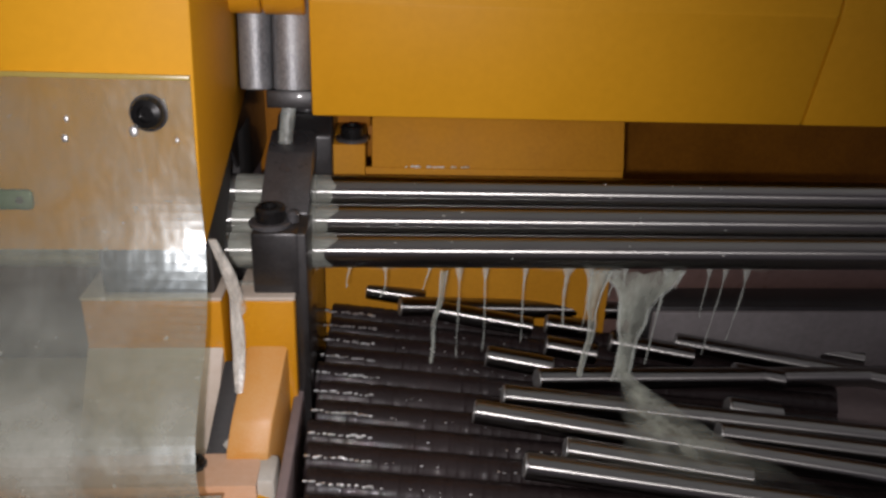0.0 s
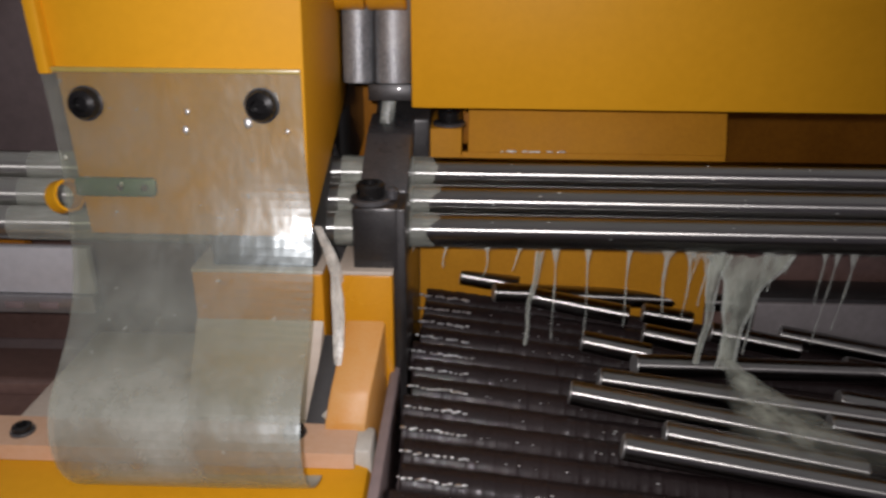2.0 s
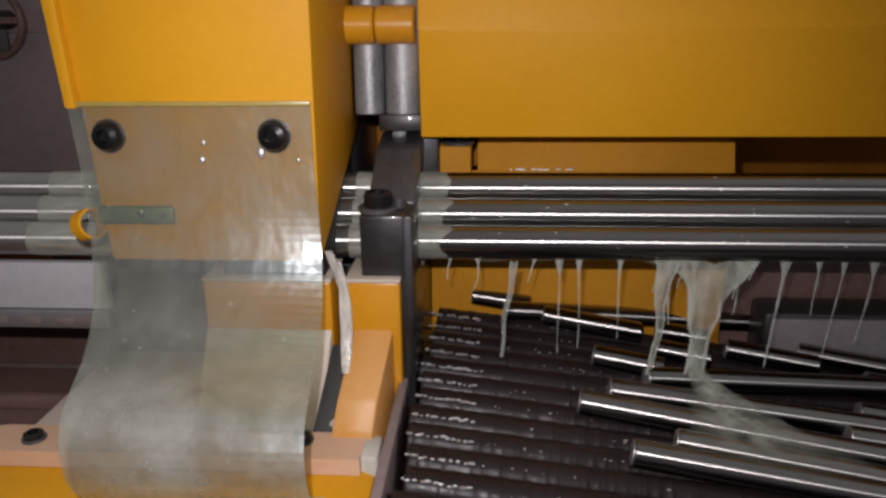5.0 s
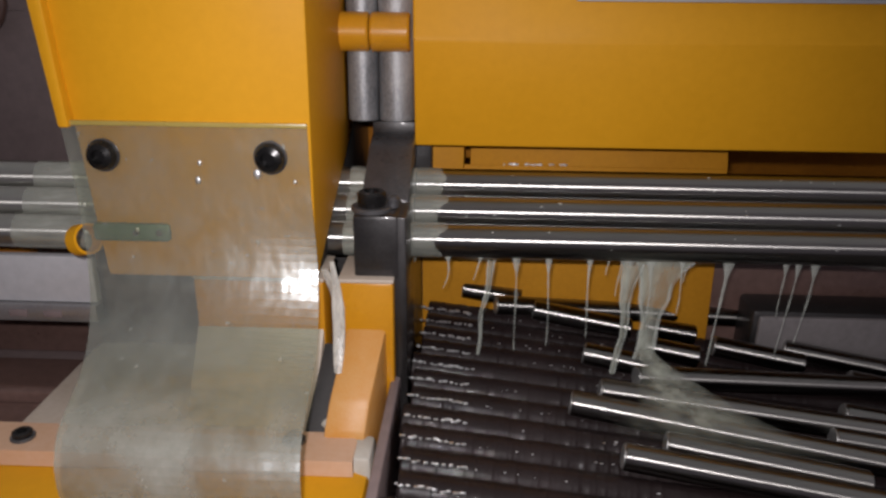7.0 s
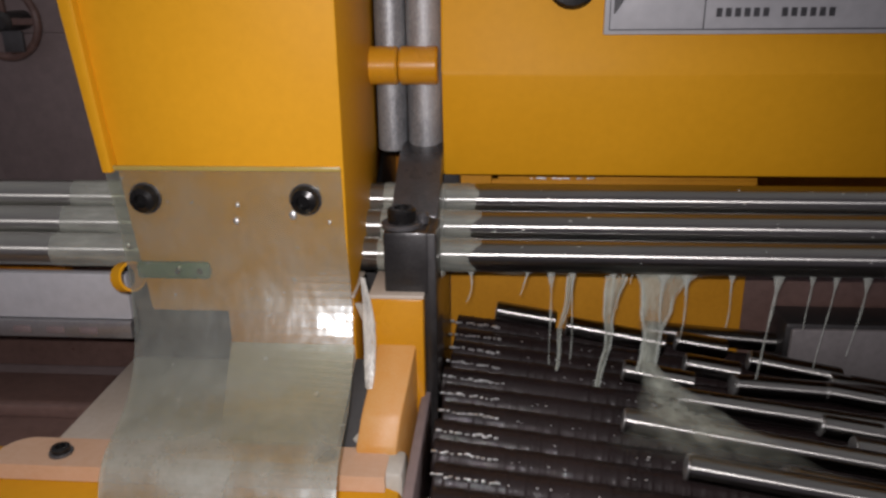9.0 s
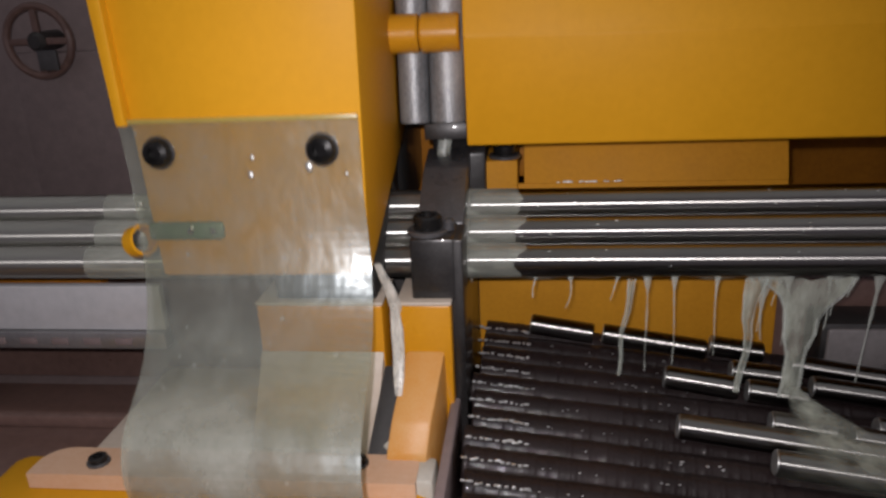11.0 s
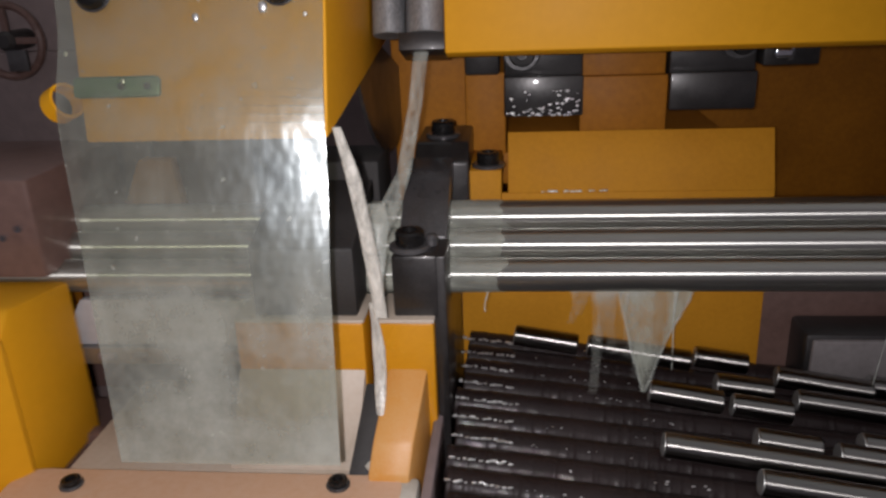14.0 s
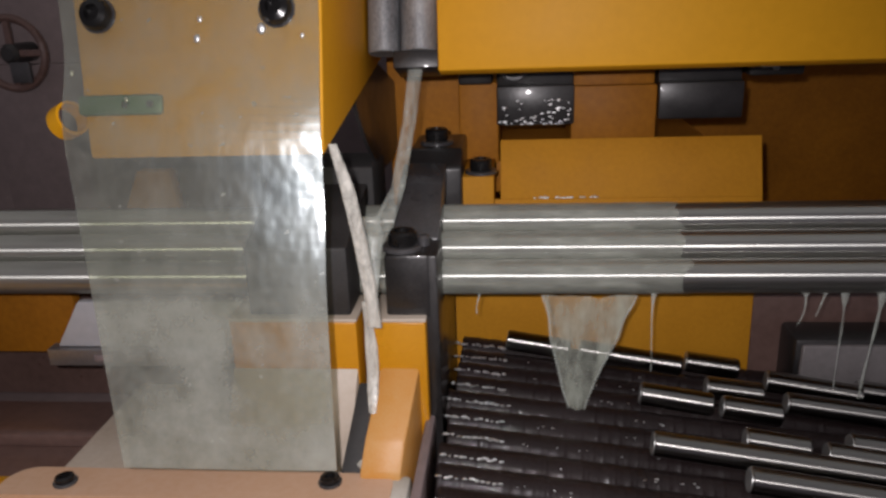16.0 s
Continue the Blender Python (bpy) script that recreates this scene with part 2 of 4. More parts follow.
def guard_material():
    """Scuffed clear plastic sheet, splashed with coolant."""
    m, nt, b, out = nodes_of("clear_plastic_sheet")
    v = coords(nt)
    sep = nt.nodes.new("ShaderNodeSeparateXYZ")
    nt.links.new(v, sep.inputs[0])
    cloud, spots, smear = noise_tex(nt, v, 16, 6, 0.65), noise_tex(nt, v, 150, 2), noise_tex(nt, coords(nt, (1, 1, 0.7)), 22, 3)
    down = nt.nodes.new("ShaderNodeMapRange")
    down.inputs[1].default_value, down.inputs[2].default_value = 0.0, -0.345
    nt.links.new(sep.outputs[2], down.inputs[0])
    # residue, with painted glare against the hood; thin below, thick near the free edge
    low = ramp(nt, down.outputs[0], [(0.0, grey(0.11)), (0.32, grey(0.19)), (0.41, grey(0.13)), (0.55, grey(0.18)), (0.74, grey(0.42)), (1.0, grey(0.5))])
    haze = ramp(nt, cloud, [(0.35, grey(0.35)), (0.7, grey(1.5))])
    mul = nt.nodes.new("ShaderNodeMath")
    mul.operation = "MULTIPLY"
    nt.links.new(low, mul.inputs[0])
    nt.links.new(haze, mul.inputs[1])
    dots = ramp(nt, spots, [(0.69, grey(0)), (0.74, grey(0.3))])
    add = nt.nodes.new("ShaderNodeMath")
    add.operation = "ADD"
    nt.links.new(mul.outputs[0], add.inputs[0])
    nt.links.new(dots, add.inputs[1])
    b.inputs["Base Color"].default_value = (0.43, 0.43, 0.38, 1)
    b.inputs["Roughness"].default_value = 0.3
    bump(nt, b, smear, 0.35, 0.004)
    clear = nt.nodes.new("ShaderNodeBsdfTransparent")
    clear.inputs[0].default_value = (0.865, 0.88, 0.80, 1)
    mix = nt.nodes.new("ShaderNodeMixShader")
    nt.links.new(add.outputs[0], mix.inputs[0])
    nt.links.new(clear.outputs[0], mix.inputs[1])
    nt.links.new(b.outputs[0], mix.inputs[2])
    gloss = nt.nodes.new("ShaderNodeBsdfGlossy")
    gloss.inputs["Roughness"].default_value = 0.4
    gloss.inputs[0].default_value = (0.78, 0.89, 1.0, 1)
    wave = nt.nodes.new("ShaderNodeBump")
    wave.inputs["Strength"].default_value, wave.inputs["Distance"].default_value = 0.45, 0.006
    nt.links.new(smear, wave.inputs["Height"])
    nt.links.new(wave.outputs[0], gloss.inputs["Normal"])
    sharp = nt.nodes.new("ShaderNodeBsdfGlossy")
    sharp.inputs["Roughness"].default_value = 0.18
    sharp.inputs[0].default_value = (0.9, 0.95, 1.0, 1)
    nt.links.new(wave.outputs[0], sharp.inputs["Normal"])
    both = nt.nodes.new("ShaderNodeMixShader")
    both.inputs[0].default_value = 0.4
    nt.links.new(gloss.outputs[0], both.inputs[1])
    nt.links.new(sharp.outputs[0], both.inputs[2])
    mix2 = nt.nodes.new("ShaderNodeMixShader")
    facing = nt.nodes.new("ShaderNodeLayerWeight")
    power = nt.nodes.new("ShaderNodeMath")
    power.operation = "POWER"
    power.inputs[1].default_value = 4.0
    nt.links.new(facing.outputs["Facing"], power.inputs[0])
    sheen = nt.nodes.new("ShaderNodeMath")
    sheen.operation = "MULTIPLY_ADD"
    sheen.inputs[1].default_value, sheen.inputs[2].default_value = 0.6, 0.075
    nt.links.new(power.outputs[0], sheen.inputs[0])
    nt.links.new(sheen.outputs[0], mix2.inputs[0])
    nt.links.new(mix.outputs[0], mix2.inputs[1])
    nt.links.new(both.outputs[0], mix2.inputs[2])
    nt.links.new(mix2.outputs[0], out.inputs[0])
    return m


GUARD = guard_material()


# ---- builders ----
def mesh_of(name, bm, mat, smooth=0.6):
    bmesh.ops.recalc_face_normals(bm, faces=bm.faces)
    for e in bm.edges:
        if len(e.link_faces) == 2 and e.calc_face_angle(0) > smooth:
            e.smooth = False
    for f in bm.faces:
        f.smooth = True
    me = bpy.data.meshes.new(name)
    bm.to_mesh(me)
    bm.free()
    me.materials.append(mat)
    return me


def part(name, bm, mat, parent=None, label=""):
    ob = new(name, mesh_of(name, bm, mat))
    if parent is not None:
        ob.parent = parent
    return tagged(ob, label)


def thing(name, label, category, group="", kind="", at=(0, 0, 0)):
    ob = new(name)
    ob.location = at
    return tagged(ob, label, category, group, kind)


def prism(bm, profile, x0, x1, bev=0.0, off=(0, 0, 0)):
    """Extrude a (y, z) outline from x0 to x1."""
    a = [bm.verts.new((x0 - off[0], y - off[1], z - off[2])) for y, z in profile]
    b = [bm.verts.new((x1 - off[0], y - off[1], z - off[2])) for y, z in profile]
    fs = [bm.faces.new(a), bm.faces.new(b[::-1])]
    n = len(a)
    fs += [bm.faces.new((a[i], b[i], b[(i + 1) % n], a[(i + 1) % n])) for i in range(n)]
    if bev:
        es = list({e for f in fs for e in f.edges})
        bmesh.ops.bevel(bm, geom=es, offset=bev, segments=2, profile=0.5, affect="EDGES")
    return bm


def box(x0, x1, y0, y1, z0, z1, bev=0.0015, off=(0, 0, 0), bm=None):
    bm = bm or bmesh.new()
    return prism(bm, [(y0, z0), (y1, z0), (y1, z1), (y0, z1)], x0, x1, bev, off)


def lathe(bm, rings, axis="z", at=(0, 0, 0), n=24):
    """Rings of (radius, height) turned about an axis."""
    prev = None
    for r, h in rings:
        ring = []
        for i in range(n):
            a = 2 * math.pi * i / n
            c, s = r * math.cos(a), r * math.sin(a)
            p = {"z": (c, s, h), "x": (h, c, s), "y": (c, h, s)}[axis]
            ring.append(bm.verts.new((p[0] + at[0], p[1] + at[1], p[2] + at[2])))
        if prev is None:
            bm.faces.new(ring)
        else:
            for i in range(n):
                bm.faces.new((prev[i], prev[(i + 1) % n], ring[(i + 1) % n], ring[i]))
        prev = ring
    bm.faces.new(prev)
    return bm


def tube(bm, pts, radii, n=10, flat=1.0):
    """A strand through points, with a radius at each; flat squeezes it in y."""
    prev = None
    for k, (p, r) in enumerate(zip(pts, radii)):
        ring = [bm.verts.new((p[0] + r * math.cos(2 * math.pi * i / n), p[1] + flat * r * math.sin(2 * math.pi * i / n), p[2])) for i in range(n)]
        if prev is None:
            bm.faces.new(ring)
        else:
            for i in range(n):
                bm.faces.new((prev[i], prev[(i + 1) % n], ring[(i + 1) % n], ring[i]))
        prev = ring
    bm.faces.new(prev)
    return bm


def cap_bolt(parent, at, r=0.012, axis="z", washer=1.45, sign=1, tall=1.0):
    """Socket head bolt on a washer, as parts of its thing; r is the head's radius."""
    k = sign
    part("washer", lathe(bmesh.new(), [(r * washer, 0), (r * washer, k * r * 0.22), (r * washer * 0.93, k * r * 0.3)], axis, at), WETGREY, parent)
    b = lathe(bmesh.new(), [(r * 0.96, k * r * 0.3), (r, k * r * 0.42), (r, k * r * (0.3 + 0.85 * tall)), (r * 0.88, k * r * (0.3 + tall)), (r * 0.55, k * r * (0.32 + tall)), (r * 0.5, k * r * (0.3 + 0.4 * tall))], axis, at)
    part("bolt", b, BOLTBLACK, parent)


def rod_mesh(name, length, r, mat, n=28):
    bm = bmesh.new()
    c = min(0.0012, length * 0.1)
    lathe(bm, [(r - c, 0), (r, c), (r, length - c), (r - c, length)], "x", n=n)
    return mesh_of(name, bm, mat, 0.5)


# ---- setting ----
def setting():
    fl = part("floor", box(-4, 4, -3, 5, -0.1, 0, 0), CONCRETE)
    tagged(fl, "dark stained concrete hall floor", "floor", kind="structure")
    wall = part("wall_north", box(-6, 6, 4, 4.15, 0, 4, 0), DARK)
    tagged(wall, "dark workshop wall far behind the machine", "wall", kind="structure")


def machine_body():
    m = thing("saw_machine", "yellow painted body of an automatic bar saw", "machine")
    part("base", box(-1.3, 1.0, 0.34, 1.45, 0.0, 0.9, 0.01), DARK, m)
    # rear parts take the darker yellow, so their shade is in the colour
    part("rear_wall", box(-0.13, 1.3, 1.22, 1.3, 0.9, 1.7, 0.006), DIM_YELLOW, m, "stained yellow rear wall with shade in its colour")
    part("rear_box", box(0.072, 0.155, 0.80, 1.22, 1.18, 1.34, 0.003), DIM_YELLOW, m)
    part("rear_ledge", box(0.07, 0.156, 0.79, 0.80, 1.17, 1.243, 0.002), DIM_YELLOW, m)
    part("rear_post", box(-0.046, -0.004, 0.80, 1.22, 1.14, 1.248, 0.003), DIM_YELLOW, m)
    part("rear_rib", box(-0.13, -0.046, 0.86, 1.22, 1.0, 1.33, 0.003), DIM_YELLOW, m)
    part("rear_shelf", box(-0.05, 0.24, 0.80, 1.22, 1.13, 1.165, 0.003), DIM_YELLOW, m)
    part("feed_table", box(-1.3, -0.33, 0.30, 0.66, 0.90, 0.95, 0.004), BROWN, m, "brown oily feed table")
    part("feed_table_lip", box(-1.3, -0.36, 0.575, 0.59, 0.95, 0.962, 0.002), BROWN, m)
    part("feed_wall", box(-1.3, -0.30, 0.76, 0.80, 0.90, 1.11, 0.004), BROWN, m)
    part("feed_panel", box(-1.3, -0.45, 0.70, 0.715, 0.985, 1.072, 0.002), DIM_YELLOW, m, "stained yellow panel below the stock bars, toned down for shade")
    part("feed_guard", box(-1.3, -0.33, 0.95, 1.0, 0.9, 1.45, 0.004), DARK, m)
    part("feed_guard_door", box(-0.66, -0.46, 0.935, 0.95, 1.0, 1.27, 0.004), DARK, m)
    lug = bmesh.new()
    prism(lug, [(0.915, 1.05), (0.936, 1.05), (0.936, 1.135), (0.915, 1.135)], -0.49, -0.42, 0.004)
    for v in lug.verts:
        v.co.x += 0.45 * (v.co.z - 1.09) if v.co.x < -0.46 else -0.12 * (v.co.z - 1.09)
    part("guard_lug", lug, YELLOW_WET, m, "yellow lug on the dark feed guard")
    part("bin_wall", box(-0.06, 0.9, 0.75, 0.765, 0.85, 1.06, 0.002), BROWN, m)
    part("bin_floor", prism(bmesh.new(), [(0.34, 0.90), (0.75, 0.90), (0.75, 0.91), (0.34, 0.91)], -0.06, 1.0), DARK, m)
    part("bin_side", box(-0.064, -0.056, 0.30, 0.75, 0.85, 1.0, 0.002), DARK, m)
    # grey sheet behind the bin
    sh = part("bin_shelf", box(0.285, 0.9, 0.70, 0.748, 0.92, 1.004, 0.006), BLACK, m, "dark edged end box of the bin")
    part("shelf_face", box(0.291, 0.89, 0.696, 0.702, 0.925, 0.999, 0.003), SHELFGREY, sh, "wet grey sheet metal face")
    # two black brackets with bolts
    for x0, x1, z0 in ((-0.006, 0.073, 1.205), (0.157, 0.24, 1.208)):
        br = part("bracket", box(x0, x1, 0.785, 0.795, z0, 1.245, 0.002), BLACK, m, "wet black steel bracket")
        part("bracket_flange", box(x0, x1, 0.795, 0.86, 1.235, 1.30, 0.003), BLACK, br)
    cap_bolt(m, (0.012, 0.793, 1.268), 0.013, "y", sign=-1)
    cap_bolt(m, (0.222, 0.793, 1.274), 0.013, "y", sign=-1)
    part("clamp_block", box(-0.045, -0.010, 0.785, 0.84, 1.247, 1.30, 0.003), BLACK, m)
    part("cable_clip_base", box(0.243, 0.296, 0.785, 0.83, 1.249, 1.30, 0.003), BLACK, m)
    clip = bmesh.new()
    box(0.262, 0.268, 0.775, 0.785, 1.255, 1.295, 0.001, bm=clip)
    box(0.25, 0.265, 0.772, 0.785, 1.258, 1.267, 0.001, bm=clip)
    box(0.268, 0.288, 0.78, 0.784, 1.275, 1.28, 0.001, bm=clip)
    part("cable_clip", clip, CHROME, m, "shiny bent cable clip")
    return m


def chute_plate():
    m = thing("chute_plate", "bent yellow deflector plate behind the bars", "deflector")
    part("upper_face", prism(bmesh.new(), [(0.754, 1.196), (0.734, 1.14), (0.738, 1.139), (0.758, 1.195)], -0.002, 0.251, 0.0008), YELLOW_WET, m)
    part("lower_face", prism(bmesh.new(), [(0.734, 1.14), (0.728, 0.93), (0.732, 0.93), (0.738, 1.14)], -0.05, 0.251, 0.0008), YELLOW_WET, m)
    part("peg", lathe(bmesh.new(), [(0.004, 0.25), (0.0045, 0.251), (0.0045, 0.300), (0.004, 0.302)], "x", (0, 0.74, 1.064)), YELLOW_WET, m)
    b = part("mounting_block", box(-0.048, -0.008, 0.715, 0.80, 1.06, 1.168, 0.002), YELLOW_WET, m)
    cap_bolt(m, (-0.021, 0.732, 1.168), 0.011)
    return m


def vice():
    m = thing("bar_vice", "black steel vice block holding three bars", "vice")
    slot = [(0.673, 1.125), (0.625, 1.088), (0.600, 1.083)]
    part("side_plate", prism(bmesh.new(), [(0.556, 0.93), (0.72, 0.93), (0.72, 1.15), *slot, (0.598, 1.142), (0.556, 1.142)], -0.060, -0.050, 0.0012), BLACK, m)
    part("front_jaw", prism(bmesh.new(), [(0.555, 1.090), (0.60, 1.090), (0.60, 1.143), (0.555, 1.143)], -0.092, -0.056, 0.0025), BLACK, m)
    part("pressure_cap", prism(bmesh.new(), [(0.60, 1.130), (0.612, 1.128), (0.70, 1.168), (0.70, 1.186), (0.66, 1.176), (0.60, 1.143)], -0.092, -0.052, 0.002), WETGREY, m, "wet grey clamp cap")
    part("rear_jaw", prism(bmesh.new(), [(0.70, 1.06), (0.80, 1.06), (0.80, 1.195), (0.72, 1.195), (0.70, 1.18)], -0.089, -0.038, 0.003), BLACK, m)
    part("lower_jaw", prism(bmesh.new(), [(0.60, 1.03), (0.70, 1.03), (0.70, 1.12), (0.64, 1.085), (0.60, 1.08)], -0.092, -0.056, 0.002), BLACK, m)
    part("rib", box(-0.089, -0.078, 0.695, 0.72, 1.10, 1.172, 0.002), WETGREY, m)
    part("pin", lathe(bmesh.new(), [(0.0, 0), (0.005, 0.001), (0.005, 0.008), (0.003, 0.010)], "z", (-0.062, 0.578, 1.143), 12), WETGREY, m)
    part("inner_jaw", prism(bmesh.new(), [(0.553, 1.0925), (0.595, 1.0925), (0.60, 1.12), (0.655, 1.165), (0.655, 1.178), (0.60, 1.165), (0.553, 1.150)], -0.205, -0.121, 0.002), JAW, m)
    part("inner_rear_jaw", box(-0.205, -0.121, 0.69, 0.76, 0.95, 1.185, 0.003), JAW, m)
    cap_bolt(m, (-0.079, 0.574, 1.143), 0.0115)
    cap_bolt(m, (-0.065, 0.748, 1.195), 0.0115)
    return m


def base_casting():
    m = thing("saw_table", "yellow cast table with pale coolant residue", "machine table")
    part("right_upright", box(-0.104, -0.060, 0.548, 0.60, 0.95, 1.089, 0.0025), GLOSSY_YELLOW, m)
    part("upright_cap", box(-0.1045, -0.0595, 0.547, 0.60, 1.089, 1.0925, 0.001), PALE, m, "pale residue on top of the upright")
    part("left_upright", box(-0.222, -0.116, 0.548, 0.60, 0.95, 1.089, 0.0025), GLOSSY_YELLOW, m)
    part("left_upright_cap", box(-0.222, -0.1155, 0.547, 0.60, 1.089, 1.092, 0.001), PALE, m)
    arm = prism(bmesh.new(), [(0.492, 0.90), (0.55, 0.90), (0.55, 1.050), (0.506, 1.006), (0.492, 0.985)], -0.099, -0.066, 0.003)
    for v in arm.verts:
        v.co.x -= 0.20 * max(0.0, 0.55 - v.co.y)
    slot = prism(bmesh.new(), [(0.5475, 1.035), (0.5475, 0.9718), (0.497, 0.9718), (0.497, 0.975)], -0.1165, -0.1, 0.0008)
    for v in slot.verts:
        v.co.x -= 0.22 * max(0.0, 0.55 - v.co.y)
    part("blade_slot", slot, JAW, m, "dark wet slot beside the arm")
    part("arm", arm, RESIDUE, m, "wet arm streaked with pale residue")
    part("bed_plate", box(-0.368, -0.124, 0.465, 0.66, 0.93, 0.971, 0.003), PALE, m, "pale residue covered bed plate")
    part("bed_bridge", box(-0.140, -0.070, 0.468, 0.500, 0.93, 0.9805, 0.004), CRUST, m, "bridge under a pale wet crust")
    skirt = prism(bmesh.new(), [(0.5475, 1.048), (0.5475, 0.9715), (0.517, 0.9715)], -0.222, -0.117, 0.001)
    for v in skirt.verts:
        v.co.x -= 0.25 * max(0.0, 0.5475 - v.co.y)
    part("skirt", skirt, PALE, m, "pale sloping skirt below the upright")
    crust = bmesh.new()
    bmesh.ops.create_icosphere(crust, subdivisions=3, radius=0.016, matrix=Matrix.Translation((-0.096, 0.5135, 0.983)) @ Matrix.Diagonal((1.3, 0.9, 0.55, 1)))
    for v in crust.verts:
        v.co += 0.004 * Vector((1, 1, 0.6)) * noise.noise(v.co * 90)
    part("residue_crust", crust, CRUST, m, "pale lump of dried residue")
    strip = bmesh.new()
    n = 8
    pts = [(-0.395 + 0.022 + 0.022 * math.cos(a), 0.499 - 0.022 + 0.022 * math.sin(a)) for a in [math.pi - i * math.pi / 2 / n for i in range(n + 1)]]
    pts += [(-0.083 - 0.014 + 0.014 * math.cos(a), 0.499 - 0.014 + 0.014 * math.sin(a)) for a in [math.pi / 2 - i * math.pi / 2 / n for i in range(n + 1)]]
    pts += [(-0.083, 0.462), (-0.395, 0.462)]
    lo, hi = [strip.verts.new((x, y, 0.968)) for x, y in pts], [strip.verts.new((x, y, 0.9815)) for x, y in pts]
    strip.faces.new(hi)
    strip.faces.new(lo[::-1])
    for i in range(len(pts)):
        strip.faces.new((lo[i], lo[(i + 1) % len(pts)], hi[(i + 1) % len(pts)], hi[i]))
    part("front_strip", strip, STRIP, m, "bolted front strip with worn pale paint")
    part("front_body", box(-0.437, -0.070, 0.35, 0.513, 0.90, 0.9675, 0.012), YELLOW, m)
    cap_bolt(m, (-0.343, 0.479, 0.9815), 0.0074, washer=1.25, tall=0.5)
    cap_bolt(m, (-0.132, 0.486, 0.9815), 0.0074, washer=1.25, tall=0.5)
    return m


# ---- things that move ----
PIVOT = (0.0, 1.0766, 1.3217)
SQUARE = 17.5
LEAN = [(0, 10.5), (1, 11.25), (2, 11.9), (3, 12.45), (4, 12.95), (4.5, 13.3), (7, 15.5), (7.5, 16.0), (8, 16.75), (8.5, 17.2), (9, 17.6), (10, 18.6),
        (10.6, 18.9), (10.9, 14.5), (11.3, 7.2), (11.5, 4.3), (11.7, 1.9), (11.9, 0.3), (12.05, 0.0), (13, 0.0), (14.5, 0.0), (15, 0.15), (15.5, 0.75), (16, 1.3)]


def lean_at(t):
    return float(np.interp(t, [r[0] for r in LEAN], [r[1] for r in LEAN]))


def head_rows():
    return [(t, pose(*PIVOT, a - SQUARE, 0, 0)) for t, a in LEAN]


GUARD_N, GUARD_LEN, GUARD_FREE = 60, 0.345, 0.11


def guard_chain(t):
    """Angles of the guard's strips against the hood's face: straight when raised, bowed out over the table when lowered."""
    lean = lean_at(t)
    u = (np.arange(GUARD_N) + 0.5) / GUARD_N
    w = np.clip((u - GUARD_FREE) / (1 - GUARD_FREE), 0, 1)

    f = min(1.0, max(0.0, (lean - 0.9) / 9.0))
    f = f * f * (3 - 2 * f)

    def bend(b):
        return b * np.clip((w - 0.14) / 0.42, 0, 1) - 0.10 * (1 - f) * np.clip((w - 0.15) / 0.1, 0, 1) + (0.32 - 0.1 * f) * np.sin(np.pi * np.clip((u - 0.11) / 0.24, 0, 1)) - 2.7 * f * np.clip((w - 0.66) / 0.34, 0, 1)

    b = f * max(0.0, 0.98 + 0.065 * (lean - 10.5))
    return [float(v) for v in bend(b)]


